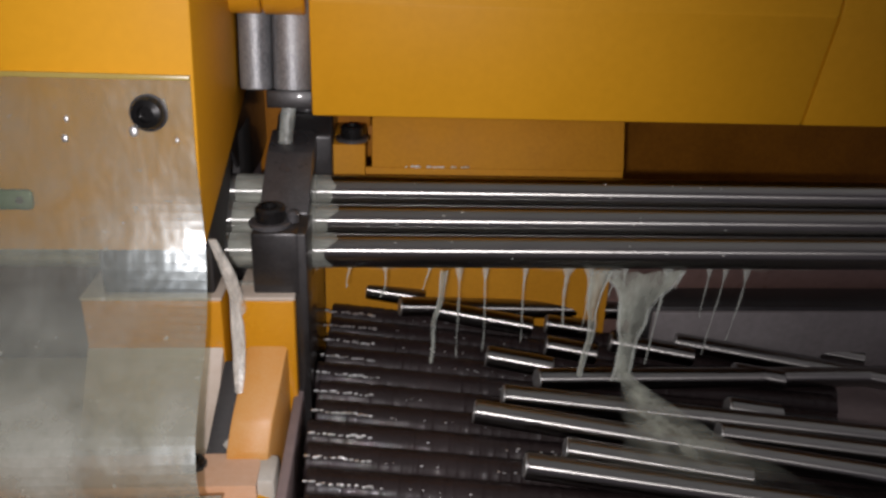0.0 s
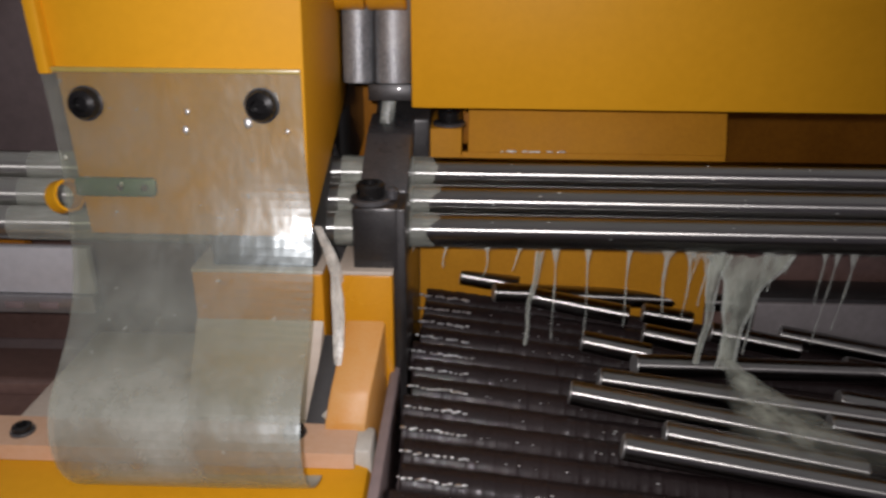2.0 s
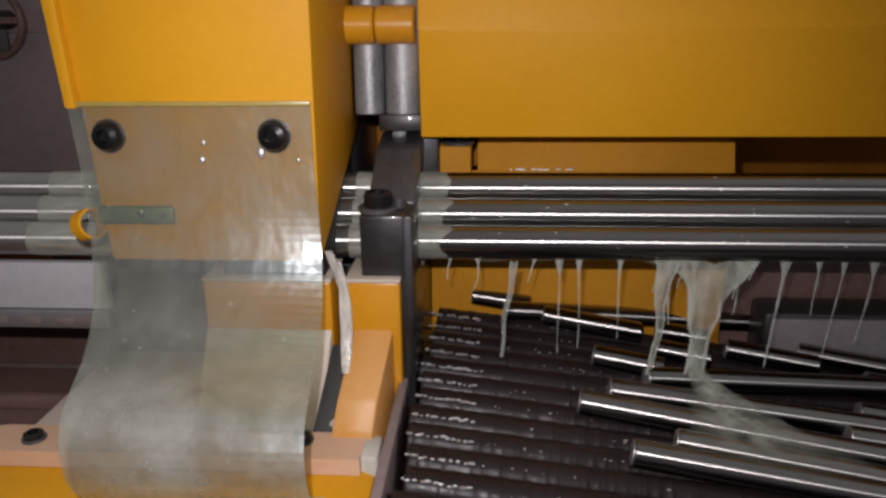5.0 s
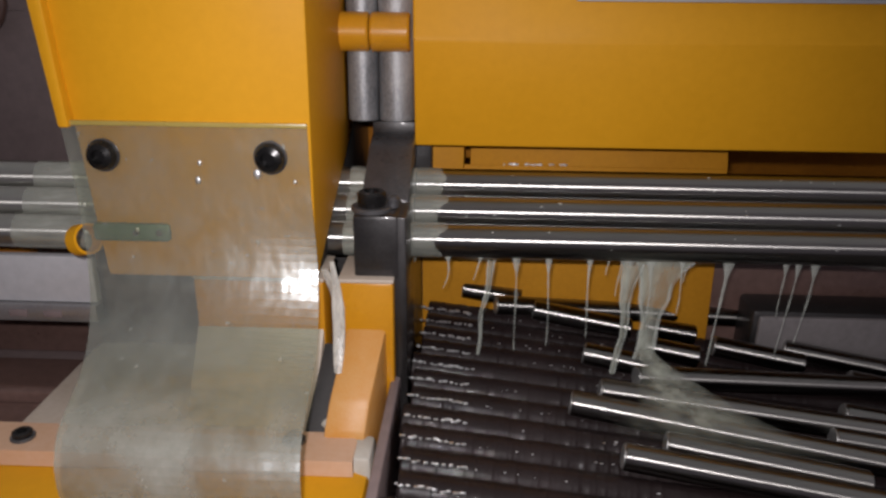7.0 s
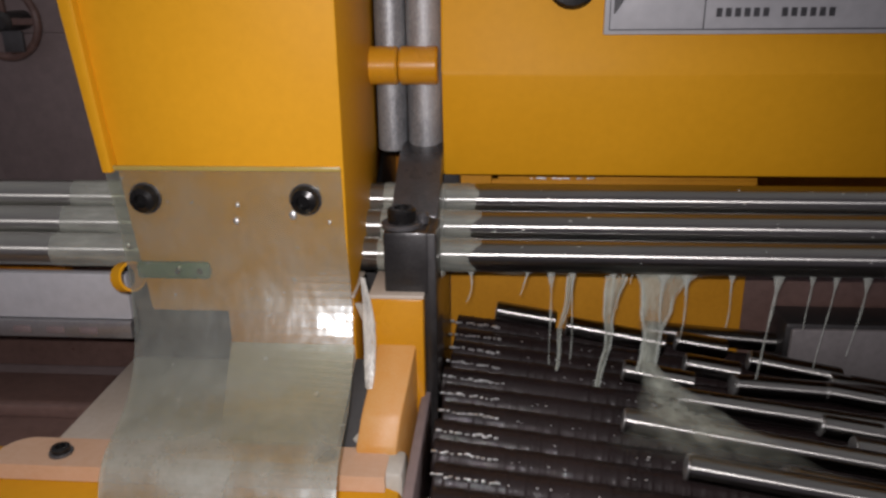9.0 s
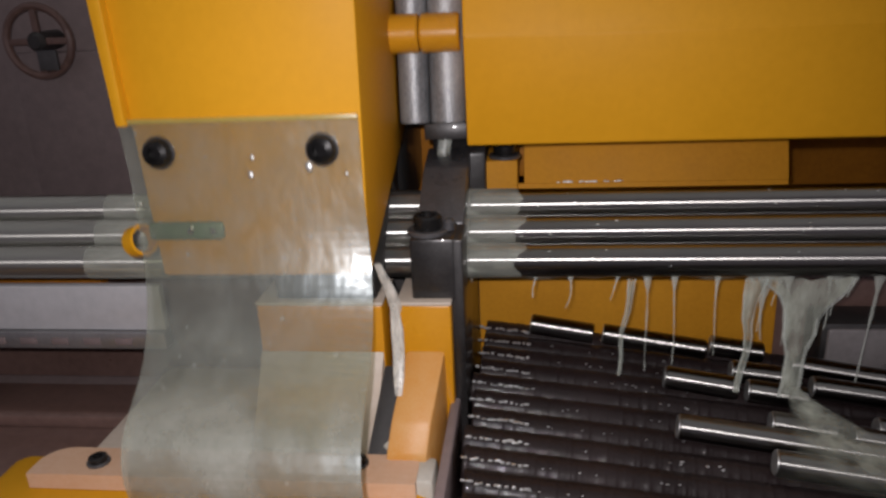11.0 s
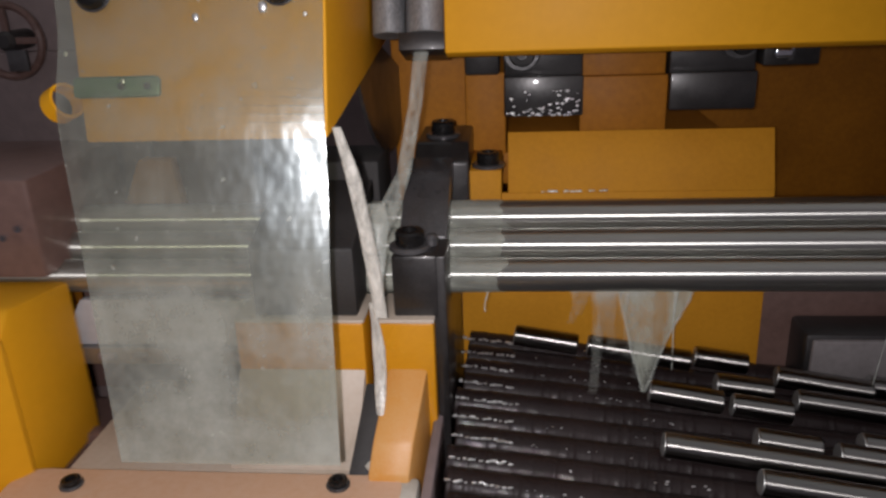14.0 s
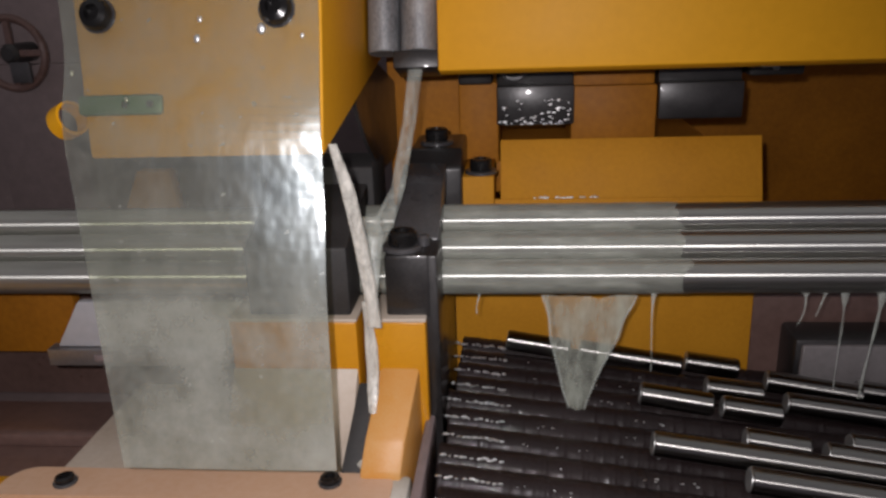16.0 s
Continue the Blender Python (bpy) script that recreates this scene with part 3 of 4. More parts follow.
def saw_head():
    h = thing("pivoting_saw", "yellow pivoting saw head with clear splash guard", "saw head")
    o = PIVOT
    # hood: slightly tapered box with a sloping underside
    bm = bmesh.new()
    outline = [(0.544, 1.077), (0.80, 1.199), (0.80, 1.62), (0.544, 1.62)]
    xl = {1.077: -0.284, 1.199: -0.294, 1.62: -0.335}
    a = [bm.verts.new((xl[z], y - o[1], z - o[2])) for y, z in outline]
    b = [bm.verts.new((-0.1175, y - o[1], z - o[2])) for y, z in outline]
    bm.faces.new(a)
    bm.faces.new(b[::-1])
    for i in range(4):
        bm.faces.new((a[i], b[i], b[(i + 1) % 4], a[(i + 1) % 4]))
    bmesh.ops.bevel(bm, geom=list(bm.edges), offset=0.0025, segments=2, profile=0.5, affect="EDGES")
    part("hood", bm, YELLOW, h)
    bm = bmesh.new()
    v = [(-0.303, 1.195), (-0.295, 1.195), (-0.327, 1.62), (-0.346, 1.62)]
    lo = [bm.verts.new((x, 0.536 - o[1], z - o[2])) for x, z in v]
    hi = [bm.verts.new((x, 0.60 - o[1], z - o[2])) for x, z in v]
    bm.faces.new(lo)
    bm.faces.new(hi[::-1])
    for i in range(4):
        bm.faces.new((lo[i], hi[i], hi[(i + 1) % 4], lo[(i + 1) % 4]))
    bmesh.ops.bevel(bm, geom=list(bm.edges), offset=0.0015, segments=2, profile=0.5, affect="EDGES")
    part("hood_lip", bm, YELLOW, h)
    # right hand cover in two panels
    prof = [(0.682, 1.158), (0.667, 1.251), (0.6672, 1.254), (0.685, 1.62), (0.86, 1.62), (0.86, 1.20), (0.70, 1.158)]
    for x0, x1 in ((-0.0525, 0.3855), (0.3875, 1.0)):
        bm = prism(bmesh.new(), prof, x0, x1, 0.002, o)
        for v in bm.verts:
            if 0.3 < v.co.x < 0.5:
                v.co.x += 0.11 * (v.co.z + o[2] - 1.158)
        part("cover_panel", bm, YELLOW, h)
    # name plate with unreadable lines
    np_ = part("name_plate", box(0.085, 0.345, 0.6625, 0.668, 1.285, 1.43, 0.0008, o), PANEL, h, "brushed metal name plate with worn print")
    for b in ((0.089, 0.341, 0.6615, 0.663, 1.2885, 1.2895), (0.089, 0.0898, 0.6615, 0.663, 1.2885, 1.42), (0.166, 0.1668, 0.6615, 0.663, 1.2885, 1.42), (0.340, 0.341, 0.6615, 0.663, 1.2885, 1.42)):
        part("printed_line", box(*b, 0, o), PLATE_INK, np_)
    for i in range(13):
        if i != 6:
            part("printed_bar", box(0.176 + i * 0.0075, 0.1805 + i * 0.0075, 0.6615, 0.663, 1.299, 1.306, 0, o), PLATE_INK, np_)
    tri = bmesh.new()
    prism(tri, [(0.6615, 1.302), (0.663, 1.302), (0.663, 1.34), (0.6615, 1.34)], 0.0925, 0.118, 0, o)
    for vtx in tri.verts:
        if vtx.co.x > 0.11 and vtx.co.z < -0.01:
            vtx.co.x = 0.0935
    part("printed_wedge", tri, PLATE_INK, np_)
    part("knob", lathe(bmesh.new(), [(0.021, 0), (0.021, -0.012), (0.018, -0.016), (0.006, -0.017)], "y", (0.057, 0.668 - o[1], 1.327 - o[2])), BOLTBLACK, h, "round dark knob")
    # twin grey columns, hinge barrel and end block
    for x, r in ((-0.1015, 0.0142), (-0.0705, 0.0165)):
        part("column", lathe(bmesh.new(), [(r - 0.001, 1.178 - o[2]), (r, 1.179 - o[2]), (r, 1.62 - o[2])], "z", (x, 0.703 - o[1], 0)), GALV, h, "rough galvanised column")
    part("column_foot", box(-0.092, -0.053, 0.690, 0.735, 1.163, 1.178, 0.001, o), BLACK, h)
    for x0, x1 in ((-0.131, -0.0925), (-0.0915, -0.0565)):
        part("hinge_knuckle", lathe(bmesh.new(), [(0.0155, x0), (0.0172, x0 + 0.002), (0.0172, x1 - 0.002), (0.0155, x1)], "x", (0, 0.688 - o[1], 1.2575 - o[2])), GLOSSY_YELLOW, h)
    # lower edge of the blade below the hood
    bl = bmesh.new()
    seg = []
    for i in range(37):
        an = math.pi * (1.18 + 0.64 * i / 36)
        for k, rr in ((0, 0.212), (1, 0.208)):
            seg.append((0.80 + (rr if k == 0 else rr) * math.cos(an + (0.008 if k else 0)), 1.298 + rr * math.sin(an + (0.008 if k else 0))))
    prism(bl, seg, -0.1245, -0.1215, 0, o)
    part("blade", bl, BLACK, h, "dark toothed saw blade edge")
    # clear guard, in narrow strips that bend
    step = GUARD_LEN / GUARD_N
    strips = []
    nx = 16

    def sheet_row(i):
        """Points across the sheet at the top of strip i; it wraps back a little at its free edge."""
        f = i / GUARD_N
        up, down = min(1.0, max(0.0, (f - 0.14) / 0.2)), min(1.0, max(0.0, (f - 0.42) / 0.24))
        xl, bow = -0.3035 + 0.035 * f, 0.010 * up * up * (3 - 2 * up) * (1 - 0.85 * down * down * (3 - 2 * down))
        xr = -0.1195 + 0.005 * f
        return [(xl + (xr - xl) * j / nx, bow * max(0.0, (j / nx - 0.45) / 0.55) ** 2, -step * i) for j in range(nx + 1)]

    for i in range(GUARD_N):
        bm = bmesh.new()
        up, dn = sheet_row(i), sheet_row(i + 1)
        vs = [[[bm.verts.new((x, y + d, z)) for x, y, z in row] for row in (up, dn)] for d in (-0.0005, 0.0005)]
        for j in range(nx):
            bm.faces.new((vs[0][0][j], vs[0][0][j + 1], vs[0][1][j + 1], vs[0][1][j]))
            bm.faces.new((vs[1][0][j], vs[1][1][j], vs[1][1][j + 1], vs[1][0][j + 1]))
        for f in (0, nx):
            bm.faces.new((vs[0][0][f], vs[0][1][f], vs[1][1][f], vs[1][0][f]))
        s = part("guard_sheet", bm, GUARD, h, "scuffed clear plastic guard sheet" if i == 0 else "")
        strips.append(s)
    part("guard_edge", box(-0.3035, -0.1195, 0.5392, 0.5418, 1.1965, 1.2, 0.0006, o), SHEET_EDGE, h, "pale cut edge of the guard sheet")
    for x in (-0.2728, -0.1472):
        part("guard_washer", lathe(bmesh.new(), [(0.0125, 0.539 - o[1]), (0.0125, 0.5375 - o[1])], "y", (x, 0, 1.175 - o[2])), WETGREY, h)
        part("guard_bolt", lathe(bmesh.new(), [(0.0112, 0.5375 - o[1]), (0.0115, 0.536 - o[1]), (0.0095, 0.531 - o[1]), (0.0055, 0.5295 - o[1]), (0.005, 0.534 - o[1])], "y", (x, 0, 1.175 - o[2])), BOLTBLACK, h, "black round head bolt")
    # bright beads standing in for torch glints on the sheet
    drops = bmesh.new()
    for x, z, r in ((-0.203, 1.157, 0.0022), (-0.2008, 1.170, 0.0016), (-0.158, 1.1625, 0.0030), (-0.130, 1.157, 0.0013), (-0.293, 1.136, 0.0016), (-0.254, 1.117, 0.0015)):
        bmesh.ops.create_icosphere(drops, subdivisions=2, radius=r, matrix=Matrix.Translation((x, 0.5385 - o[1], z - o[2])) @ Matrix.Diagonal((1, 0.5, 1.3, 1)))
    tagged(part("drop_glints", drops, GLINT_BEAD, h), "bright beads set as glints on the guard", kind="stuff")
    # latch under the guard and its pull ring
    lt = part("latch", box(-0.290, -0.230, 0.5415, 0.5445, 1.107, 1.121, 0.003, o), LATCH, h, "dull green latch strip")
    for x in (-0.238, -0.256):
        part("rivet", lathe(bmesh.new(), [(0.003, 0), (0.0025, -0.002)], "y", (x, 0.5415 - o[1], 1.114 - o[2]), 12), CHROME, lt)
    rg = bmesh.new()
    bmesh.ops.create_cone(rg, cap_ends=False, segments=28, radius1=0.0125, radius2=0.0125, depth=0.012)
    bmesh.ops.solidify(rg, geom=list(rg.faces), thickness=0.0022)
    bmesh.ops.transform(rg, matrix=Matrix.Translation((-0.302, 0.548 - o[1], 1.105 - o[2])) @ Euler((radians(75), 0, radians(62))).to_matrix().to_4x4(), verts=rg.verts)
    part("pull_ring", rg, YELLOW, h, "yellow ring beside the latch")
    return h, strips


def guard_rows():
    """Rows for all strips of the guard."""
    step = GUARD_LEN / GUARD_N
    rows = [[] for _ in range(GUARD_N)]
    for t in sorted({r[0] for r in LEAN} | {round(10.6 + 0.05 * i, 2) for i in range(30)}):
        y, z = 0.5405 - PIVOT[1], 1.200 - PIVOT[2]
        side = 0.018 * min(1.0, max(0.0, (lean_at(t) - 0.9) / 9.0))
        for k, th in enumerate(guard_chain(t)):
            rows[k].append((t, pose(side * max(0.0, k / GUARD_N - 0.15), y, z, -math.degrees(th), 0, 0) @ pose(0, 0, step * k)))
            y -= step * math.sin(th)
            z -= step * math.cos(th)
    return rows


def sawn_face(parent, r):
    """Bright saw-cut disc on the near end of a bar."""
    bm = bmesh.new()
    lathe(bm, [(r * 0.35, -0.0004), (r * 0.9, -0.0003), (r * 0.915, 0.0002)], "x", n=24)
    part("sawn_face", bm, SAWN, parent, "bright sawn end face")


BAR_AT = ((0.615, 1.103), (0.639, 1.121), (0.663, 1.139))
BAR_R = 0.0148


def bars():
    cut, stock = [], []
    rng = random.Random(12)
    cm, sm = rod_mesh("cut_bar", 0.56, BAR_R, CUT_BAR, 40), rod_mesh("stock_bar", 1.9, BAR_R, STOCK_BAR, 40)
    for v in sm.vertices:
        v.co.x -= 1.9
    for y, z in BAR_AT:
        c = tagged(new("cut_bar", cm), "shiny dark round steel bar wet with coolant", "steel bar", "bars in the vice")
        c.location = (-0.05, y, z)
        s = tagged(new("stock_bar", sm), "long round steel stock bar with milky coolant", "steel bar", "stock bars in the feed")
        s.location = (-0.052, y, z)
        sawn_face(c, BAR_R)
        drops = bmesh.new()
        for _ in range(9):
            a, r = radians(rng.choice((-78, -40)) + rng.uniform(-14, 14)), rng.uniform(0.0004, 0.0008)
            x = rng.choice((0.07, 0.115, 0.27, 0.36)) + rng.gauss(0, 0.022)
            bmesh.ops.create_icosphere(drops, subdivisions=1, radius=r, matrix=Matrix.Translation((x, BAR_R * math.sin(a), BAR_R * math.cos(a))) @ Matrix.Diagonal((rng.uniform(1, 3), 1, 1, 1)))
        tagged(part("drop_glints", drops, GLINT_BEAD, c), "small clear coolant drops", kind="stuff")
        end = bmesh.new()
        lathe(end, [(BAR_R * 0.915, -0.0002), (BAR_R * 0.9, 0.0003), (BAR_R * 0.35, 0.0004)], "x", n=24)
        part("sawn_face", end, SAWN, s, "bright sawn end face")
        cut.append(c)
        stock.append(s)
    return cut, stock


BED_TILT = 7.0
RODS_Y = [0.712 - 0.0285 * k for k in range(13)]


def bed_z(x):
    return 1.0 - 0.123 * (x + 0.045)


def bin_rods():
    rng = random.Random(4)
    for k, y in enumerate(RODS_Y):
        L = 0.52 + rng.uniform(-0.03, 0.03)
        bm = bmesh.new()
        rings = []
        c = 0.0145
        x = 0.0
        while x < L:
            w = rng.uniform(-0.0004, 0.0003)
            pitch = rng.uniform(0.0032, 0.0055)
            rings += [(c + w - 0.00025, x), (c + w, x + 0.4 * pitch), (c + w - 0.0001, x + 0.7 * pitch)]
            x += pitch
        rings.append((c, L))
        lathe(bm, [(c - 0.002, -0.001)] + rings + [(c - 0.002, L + 0.001)], "x", n=16)
        ob = tagged(new("rough_rod", mesh_of("rough_rod", bm, OLD_ROD, 0.9)), "dark dirty wet steel rod lying in the bin", "steel rod", "rods lying in the bin")
        x0 = -0.046 + rng.uniform(-0.006, 0.006)
        ob.matrix_world = pose(x0, y, bed_z(x0) - 0.0145 - 0.001 * rng.random(), rng.uniform(0, 360), BED_TILT, rng.uniform(-0.5, 0.5))


# loose pieces: length, then place and heading before and after the heap shifts
PIECES = [
    (0.062, (-0.007, 0.736, -6), (0.004, 0.699, -7)), (0.50, (0.027, 0.704, 10.5), (0.321, 0.729, -4)), (0.098, (0.066, 0.703, -9), (0.075, 0.691, -7)),
    (0.050, (0.180, 0.704, -6), (0.180, 0.697, -6)), (0.063, (0.107, 0.624, -9.6), (0.123, 0.617, -6.5)), (0.050, (0.170, 0.654, -9.9), (0.187, 0.642, -3)),
    (0.40, (0.150, 0.594, 10), (0.337, 0.676, -5)), (0.42, (0.113, 0.560, -2.2), (0.256, 0.631, -4.6)), (0.45, (0.085, 0.532, -7.2), (0.120, 0.534, -3.8)),
    (0.15, (0.154, 0.494, -7), (0.300, 0.470, -6)), (0.30, (0.117, 0.469, -5.7), (0.186, 0.501, -4.1)), (0.085, (0.242, 0.676, -10), (0.250, 0.670, -7.3)),
    (0.20, (0.340, 0.732, -10), (0.288, 0.571, -3)), (0.050, (0.326, 0.576, -6), (0.199, 0.558, -5)), (0.050, (0.36, 0.64, -8), (0.193, 0.608, -5)),
    (0.30, (0.30, 0.535, -4), (0.262, 0.552, -5)), (0.28, (0.317, 0.693, -10), (0.345, 0.61, -6)),
]


def loose_pieces():
    out = []
    for k, (L, a, b) in enumerate(PIECES):
        ob = tagged(new("bar_piece", rod_mesh("bar_piece", L, 0.0102, PIECE)),
                    "short cut bar piece lying on the heap" if L < 0.12 else "long shiny bar piece lying on the heap", "steel bar", "loose bar pieces on the heap")
        sawn_face(ob, 0.0102)
        out.append((ob, L, a, b, k))
    return out


def piece_pose(p, lift):
    x, y, h = p
    return pose(x, y, bed_z(x) + 0.0090 + lift, 0, BED_TILT - 0.5, h)


def feed_carriage():
    m = thing("feed_carriage", "yellow feed carriage with dark gripper block", "carriage")
    part("body", prism(bmesh.new(), [(0.50, 0.952), (0.60, 0.952), (0.60, 1.105), (0.515, 1.116), (0.50, 1.10)], -1.45, -0.875, 0.006), YELLOW, m)
    gs = prism(bmesh.new(), [(0.38, 0.955), (0.50, 0.955), (0.50, 1.10), (0.49, 1.105)], -0.915, -0.872, 0.006)
    for v in gs.verts:
        v.co.x -= 0.9 * max(0.0, 0.49 - v.co.y)
    part("gusset", gs, YELLOW, m)
    part("foot", box(-1.45, -0.905, 0.40, 0.50, 0.953, 0.99, 0.004), YELLOW, m)
    part("gripper", box(-1.45, -0.885, 0.585, 0.74, 1.112, 1.20, 0.004), BROWN, m, "oily dark gripper block")
    for x, z in ((-0.915, 1.15), (-0.93, 1.165), (-0.90, 1.158)):
        part("screw", lathe(bmesh.new(), [(0.0035, 0), (0.003, -0.003)], "y", (x, 0.585, z), 12), CHROME, m)
    return m


def slide_cover():
    m = thing("slide_cover", "pale grey sliding cover with a notched rail", "slide cover")
    pl = box(-0.65, -0.335, 0.605, 0.615, 1.038, 1.083, 0.002)
    for v in pl.verts:
        if v.co.x < -0.6:
            v.co.x -= 0.6 * (1.083 - v.co.z)
    part("panel", pl, PANEL, m)
    part("rail", box(-0.685, -0.335, 0.60, 0.615, 1.021, 1.0375, 0.001), RAIL, m)
    for i in range(9):
        part("rail_slot", box(-0.64 + i * 0.032, -0.623 + i * 0.032, 0.5985, 0.601, 1.0255, 1.0325, 0.001), DARK, m)
    return m


def glint_beads(name, label, spots):
    """Bright beads for coolant drops and for glints on an edge; one thing for each edge."""
    rng = random.Random(len(spots) + 3)
    bm = bmesh.new()
    for x, y, z, r in spots:
        bmesh.ops.create_icosphere(bm, subdivisions=1, radius=r, matrix=Matrix.Translation((x, y, z)) @ Matrix.Diagonal((1.2 + 1.6 * rng.random(), 1, 0.8 + 0.5 * rng.random(), 1)))
    ob = part(name, bm, GLINT_BEAD)
    return tagged(ob, label, "coolant", kind="stuff")


def all_beads():
    rng = random.Random(21)
    # this row stands in for the highlight along the bend
    glint_beads("coolant_glints", "row of bright beads set as the glint on the deflector bend", [(0.03 + 0.062 * rng.random(), 0.7335, 1.141 + 0.001 * rng.random(), 0.0007 + 0.0005 * rng.random()) for _ in range(26)])
    glint_beads("coolant_glints", "coolant beads on the black bracket", [(-0.003 + 0.073 * rng.random(), 0.7845, 1.206 + 0.026 * rng.random() ** 2, 0.0005 + 0.0008 * rng.random()) for _ in range(60)])
    glint_beads("coolant_glints", "coolant beads on the clamp cap", [(-0.09 + 0.036 * rng.random(), 0.5975 + 0.002 * rng.random(), 1.1435, 0.0005 + 0.0005 * rng.random()) for _ in range(10)])
    # glints on the rods, made as bright beads at the highlight angle
    spots = []
    for y in RODS_Y:
        for k in range(11):
            x, a = -0.047 + 0.0046 * k + 0.0025 * rng.random(), radians(-42 + 7 * rng.random())
            spots.append((x, y + 0.0147 * math.sin(a), bed_z(x) - 0.0145 + 0.0147 * math.cos(a), 0.0009 + 0.0007 * rng.random()))
        for _ in range(7):
            x, a = 0.15 * rng.random(), radians(-44 + 12 * rng.random())
            spots.append((x, y + 0.0147 * math.sin(a), bed_z(x) - 0.0145 + 0.0147 * math.cos(a), 0.0004 + 0.0004 * rng.random()))
    glint_beads("coolant_glints", "bright beads set as glints along the dark rods", spots)


def hand_wheel():
    m = thing("hand_wheel", "dark hand wheel on the feed guard", "hand wheel")
    ring = bmesh.new()
    for k in range(32):
        a = 2 * math.pi * k / 32
        for q in range(8):
            b = 2 * math.pi * q / 8
            r = 0.042 + 0.005 * math.cos(b)
            ring.verts.new((-0.60 + r * math.cos(a), 0.91 + 0.005 * math.sin(b), 1.285 + r * math.sin(a)))
    ring.verts.ensure_lookup_table()
    for k in range(32):
        for q in range(8):
            ring.faces.new([ring.verts[(k % 32) * 8 + q], ring.verts[((k + 1) % 32) * 8 + q], ring.verts[((k + 1) % 32) * 8 + (q + 1) % 8], ring.verts[k * 8 + (q + 1) % 8]])
    part("rim", ring, BROWN, m)
    part("hub", lathe(bmesh.new(), [(0.012, 0.95), (0.012, 0.905), (0.008, 0.90)], "y", (-0.60, 0, 1.285)), BLACK, m)
    part("spoke", box(-0.64, -0.56, 0.907, 0.913, 1.281, 1.289, 0.001), BROWN, m)
    part("spoke", box(-0.604, -0.596, 0.907, 0.913, 1.245, 1.325, 0.001), BROWN, m)
    part("clip", box(-0.60, -0.575, 0.90, 0.905, 1.25, 1.275, 0.001), WETGREY, m, "grey metal clip")
    return m


def stream(label, half, fall, neck, seed, runs, power=2.6):
    """A curtain that narrows from its top edge to a neck: a thin film between two thicker rims; the fall runs out over the heap."""
    th = thing("coolant_stream", label, "coolant")
    k, m = 34, 10
    rows = []
    for i in range(k):
        f = i / (k - 1)
        w = neck * (1 - 0.25 * f) + (half - neck) * max(0.0, 1 - f / 0.95) ** power if power > 1 else neck + (half - neck) * max(0.0, 1 - f) ** power
        j, q = noise.noise(Vector((f * 6, seed, 0.3))), noise.noise(Vector((f * 6, seed + 40, 0.3)))
        mid = -0.010 * f + 0.004 * noise.noise(Vector((f * 2.5, seed + 80, 0)))
        rag = 0.3 if power > 1 else 0.12
        rows.append((mid - w * (1 + rag * j), mid + w * (1 + rag * q), -0.012 * f * f, -fall * f))
    film = bmesh.new()
    thick = film.verts.layers.float.new("thickness")
    grid = []
    for i, (a, b, y, z) in enumerate(rows):
        line = []
        for c in range(m + 1):
            g = c / m
            v = film.verts.new((a + (b - a) * g, y - 0.004 * math.sin(math.pi * g), z + (0.004 * noise.noise(Vector((g * 9, seed, 7))) if i == 0 else 0)))
            v[thick] = (0.62 + 0.35 * abs(2 * g - 1) ** 3) * (0.75 + 0.25 * min(1.0, i / 4))
            line.append(v)
        grid.append(line)
    for i in range(k - 1):
        for c in range(m):
            film.faces.new((grid[i][c], grid[i][c + 1], grid[i + 1][c + 1], grid[i + 1][c]))
    part("film", film, RUN, th)
    for side, name in ((0, "rim"), (1, "rim")):
        rim = bmesh.new()
        r = [(0.0008 + 0.0003 * half / 0.03) * (1 + 0.7 * noise.noise(Vector((i * 0.4, seed, side * 9)))) * (1 - 0.3 * i / k) + neck * 0.10 for i in range(k)]
        tube(rim, [(row[side], row[2] - 0.002, row[3]) for row in rows], r, 8, 0.7)
        part(name, rim, COOLANT, th)
    if runs:
        # fan of run-off over the sloping heap, and strands that break away from the curtain
        fan = bmesh.new()
        thick = fan.verts.layers.float.new("thickness")
        grid = []
        for i in range(22):
            f = i / 21
            line = []
            for c in range(19):
                g = 2 * c / 18 - 1
                w = 0.007 + 0.085 * f ** 1.5
                x = -0.008 + 0.045 * f * f + g * w * (1 + 0.35 * noise.noise(Vector((f * 4, g * 3, seed))))
                y = -0.014 - 0.15 * f
                v = fan.verts.new((x, y, -fall + 0.010 - 0.123 * (x + 0.01) + 0.002 * noise.noise(Vector((x * 60, y * 60, seed)))))
                v[thick] = max(0.0, 1 - abs(g) ** 2) * (1.0 - 0.25 * f) * max(0.0, 1 - max(0.0, f - 0.55) / 0.45)
                line.append(v)
            grid.append(line)
        for i in range(21):
            for c in range(18):
                fan.faces.new((grid[i][c], grid[i][c + 1], grid[i + 1][c + 1], grid[i + 1][c]))
        part("run_off", fan, RUN, th, "thin milky run-off spreading over the heap")
        for x, ln, r in ((-0.046, 0.030, 0.0016), (-0.036, 0.05, 0.0022), (-0.026, 0.026, 0.0018), (0.022, 0.035, 0.0018), (0.034, 0.018, 0.0014)):
            st = bmesh.new()
            tube(st, [(x + 0.002 * math.sin(4 * i / 11 + seed), 0, -ln * i / 11) for i in range(12)], [r * (2.4 * max(0.0, 1 - i / 4) + 0.7 + 0.4 * noise.noise(Vector((i * 0.6, x * 90, 1)))) * (1 - 0.6 * i / 11) for i in range(12)], 8, 0.4)
            part("strand", st, COOLANT, th)
    return th


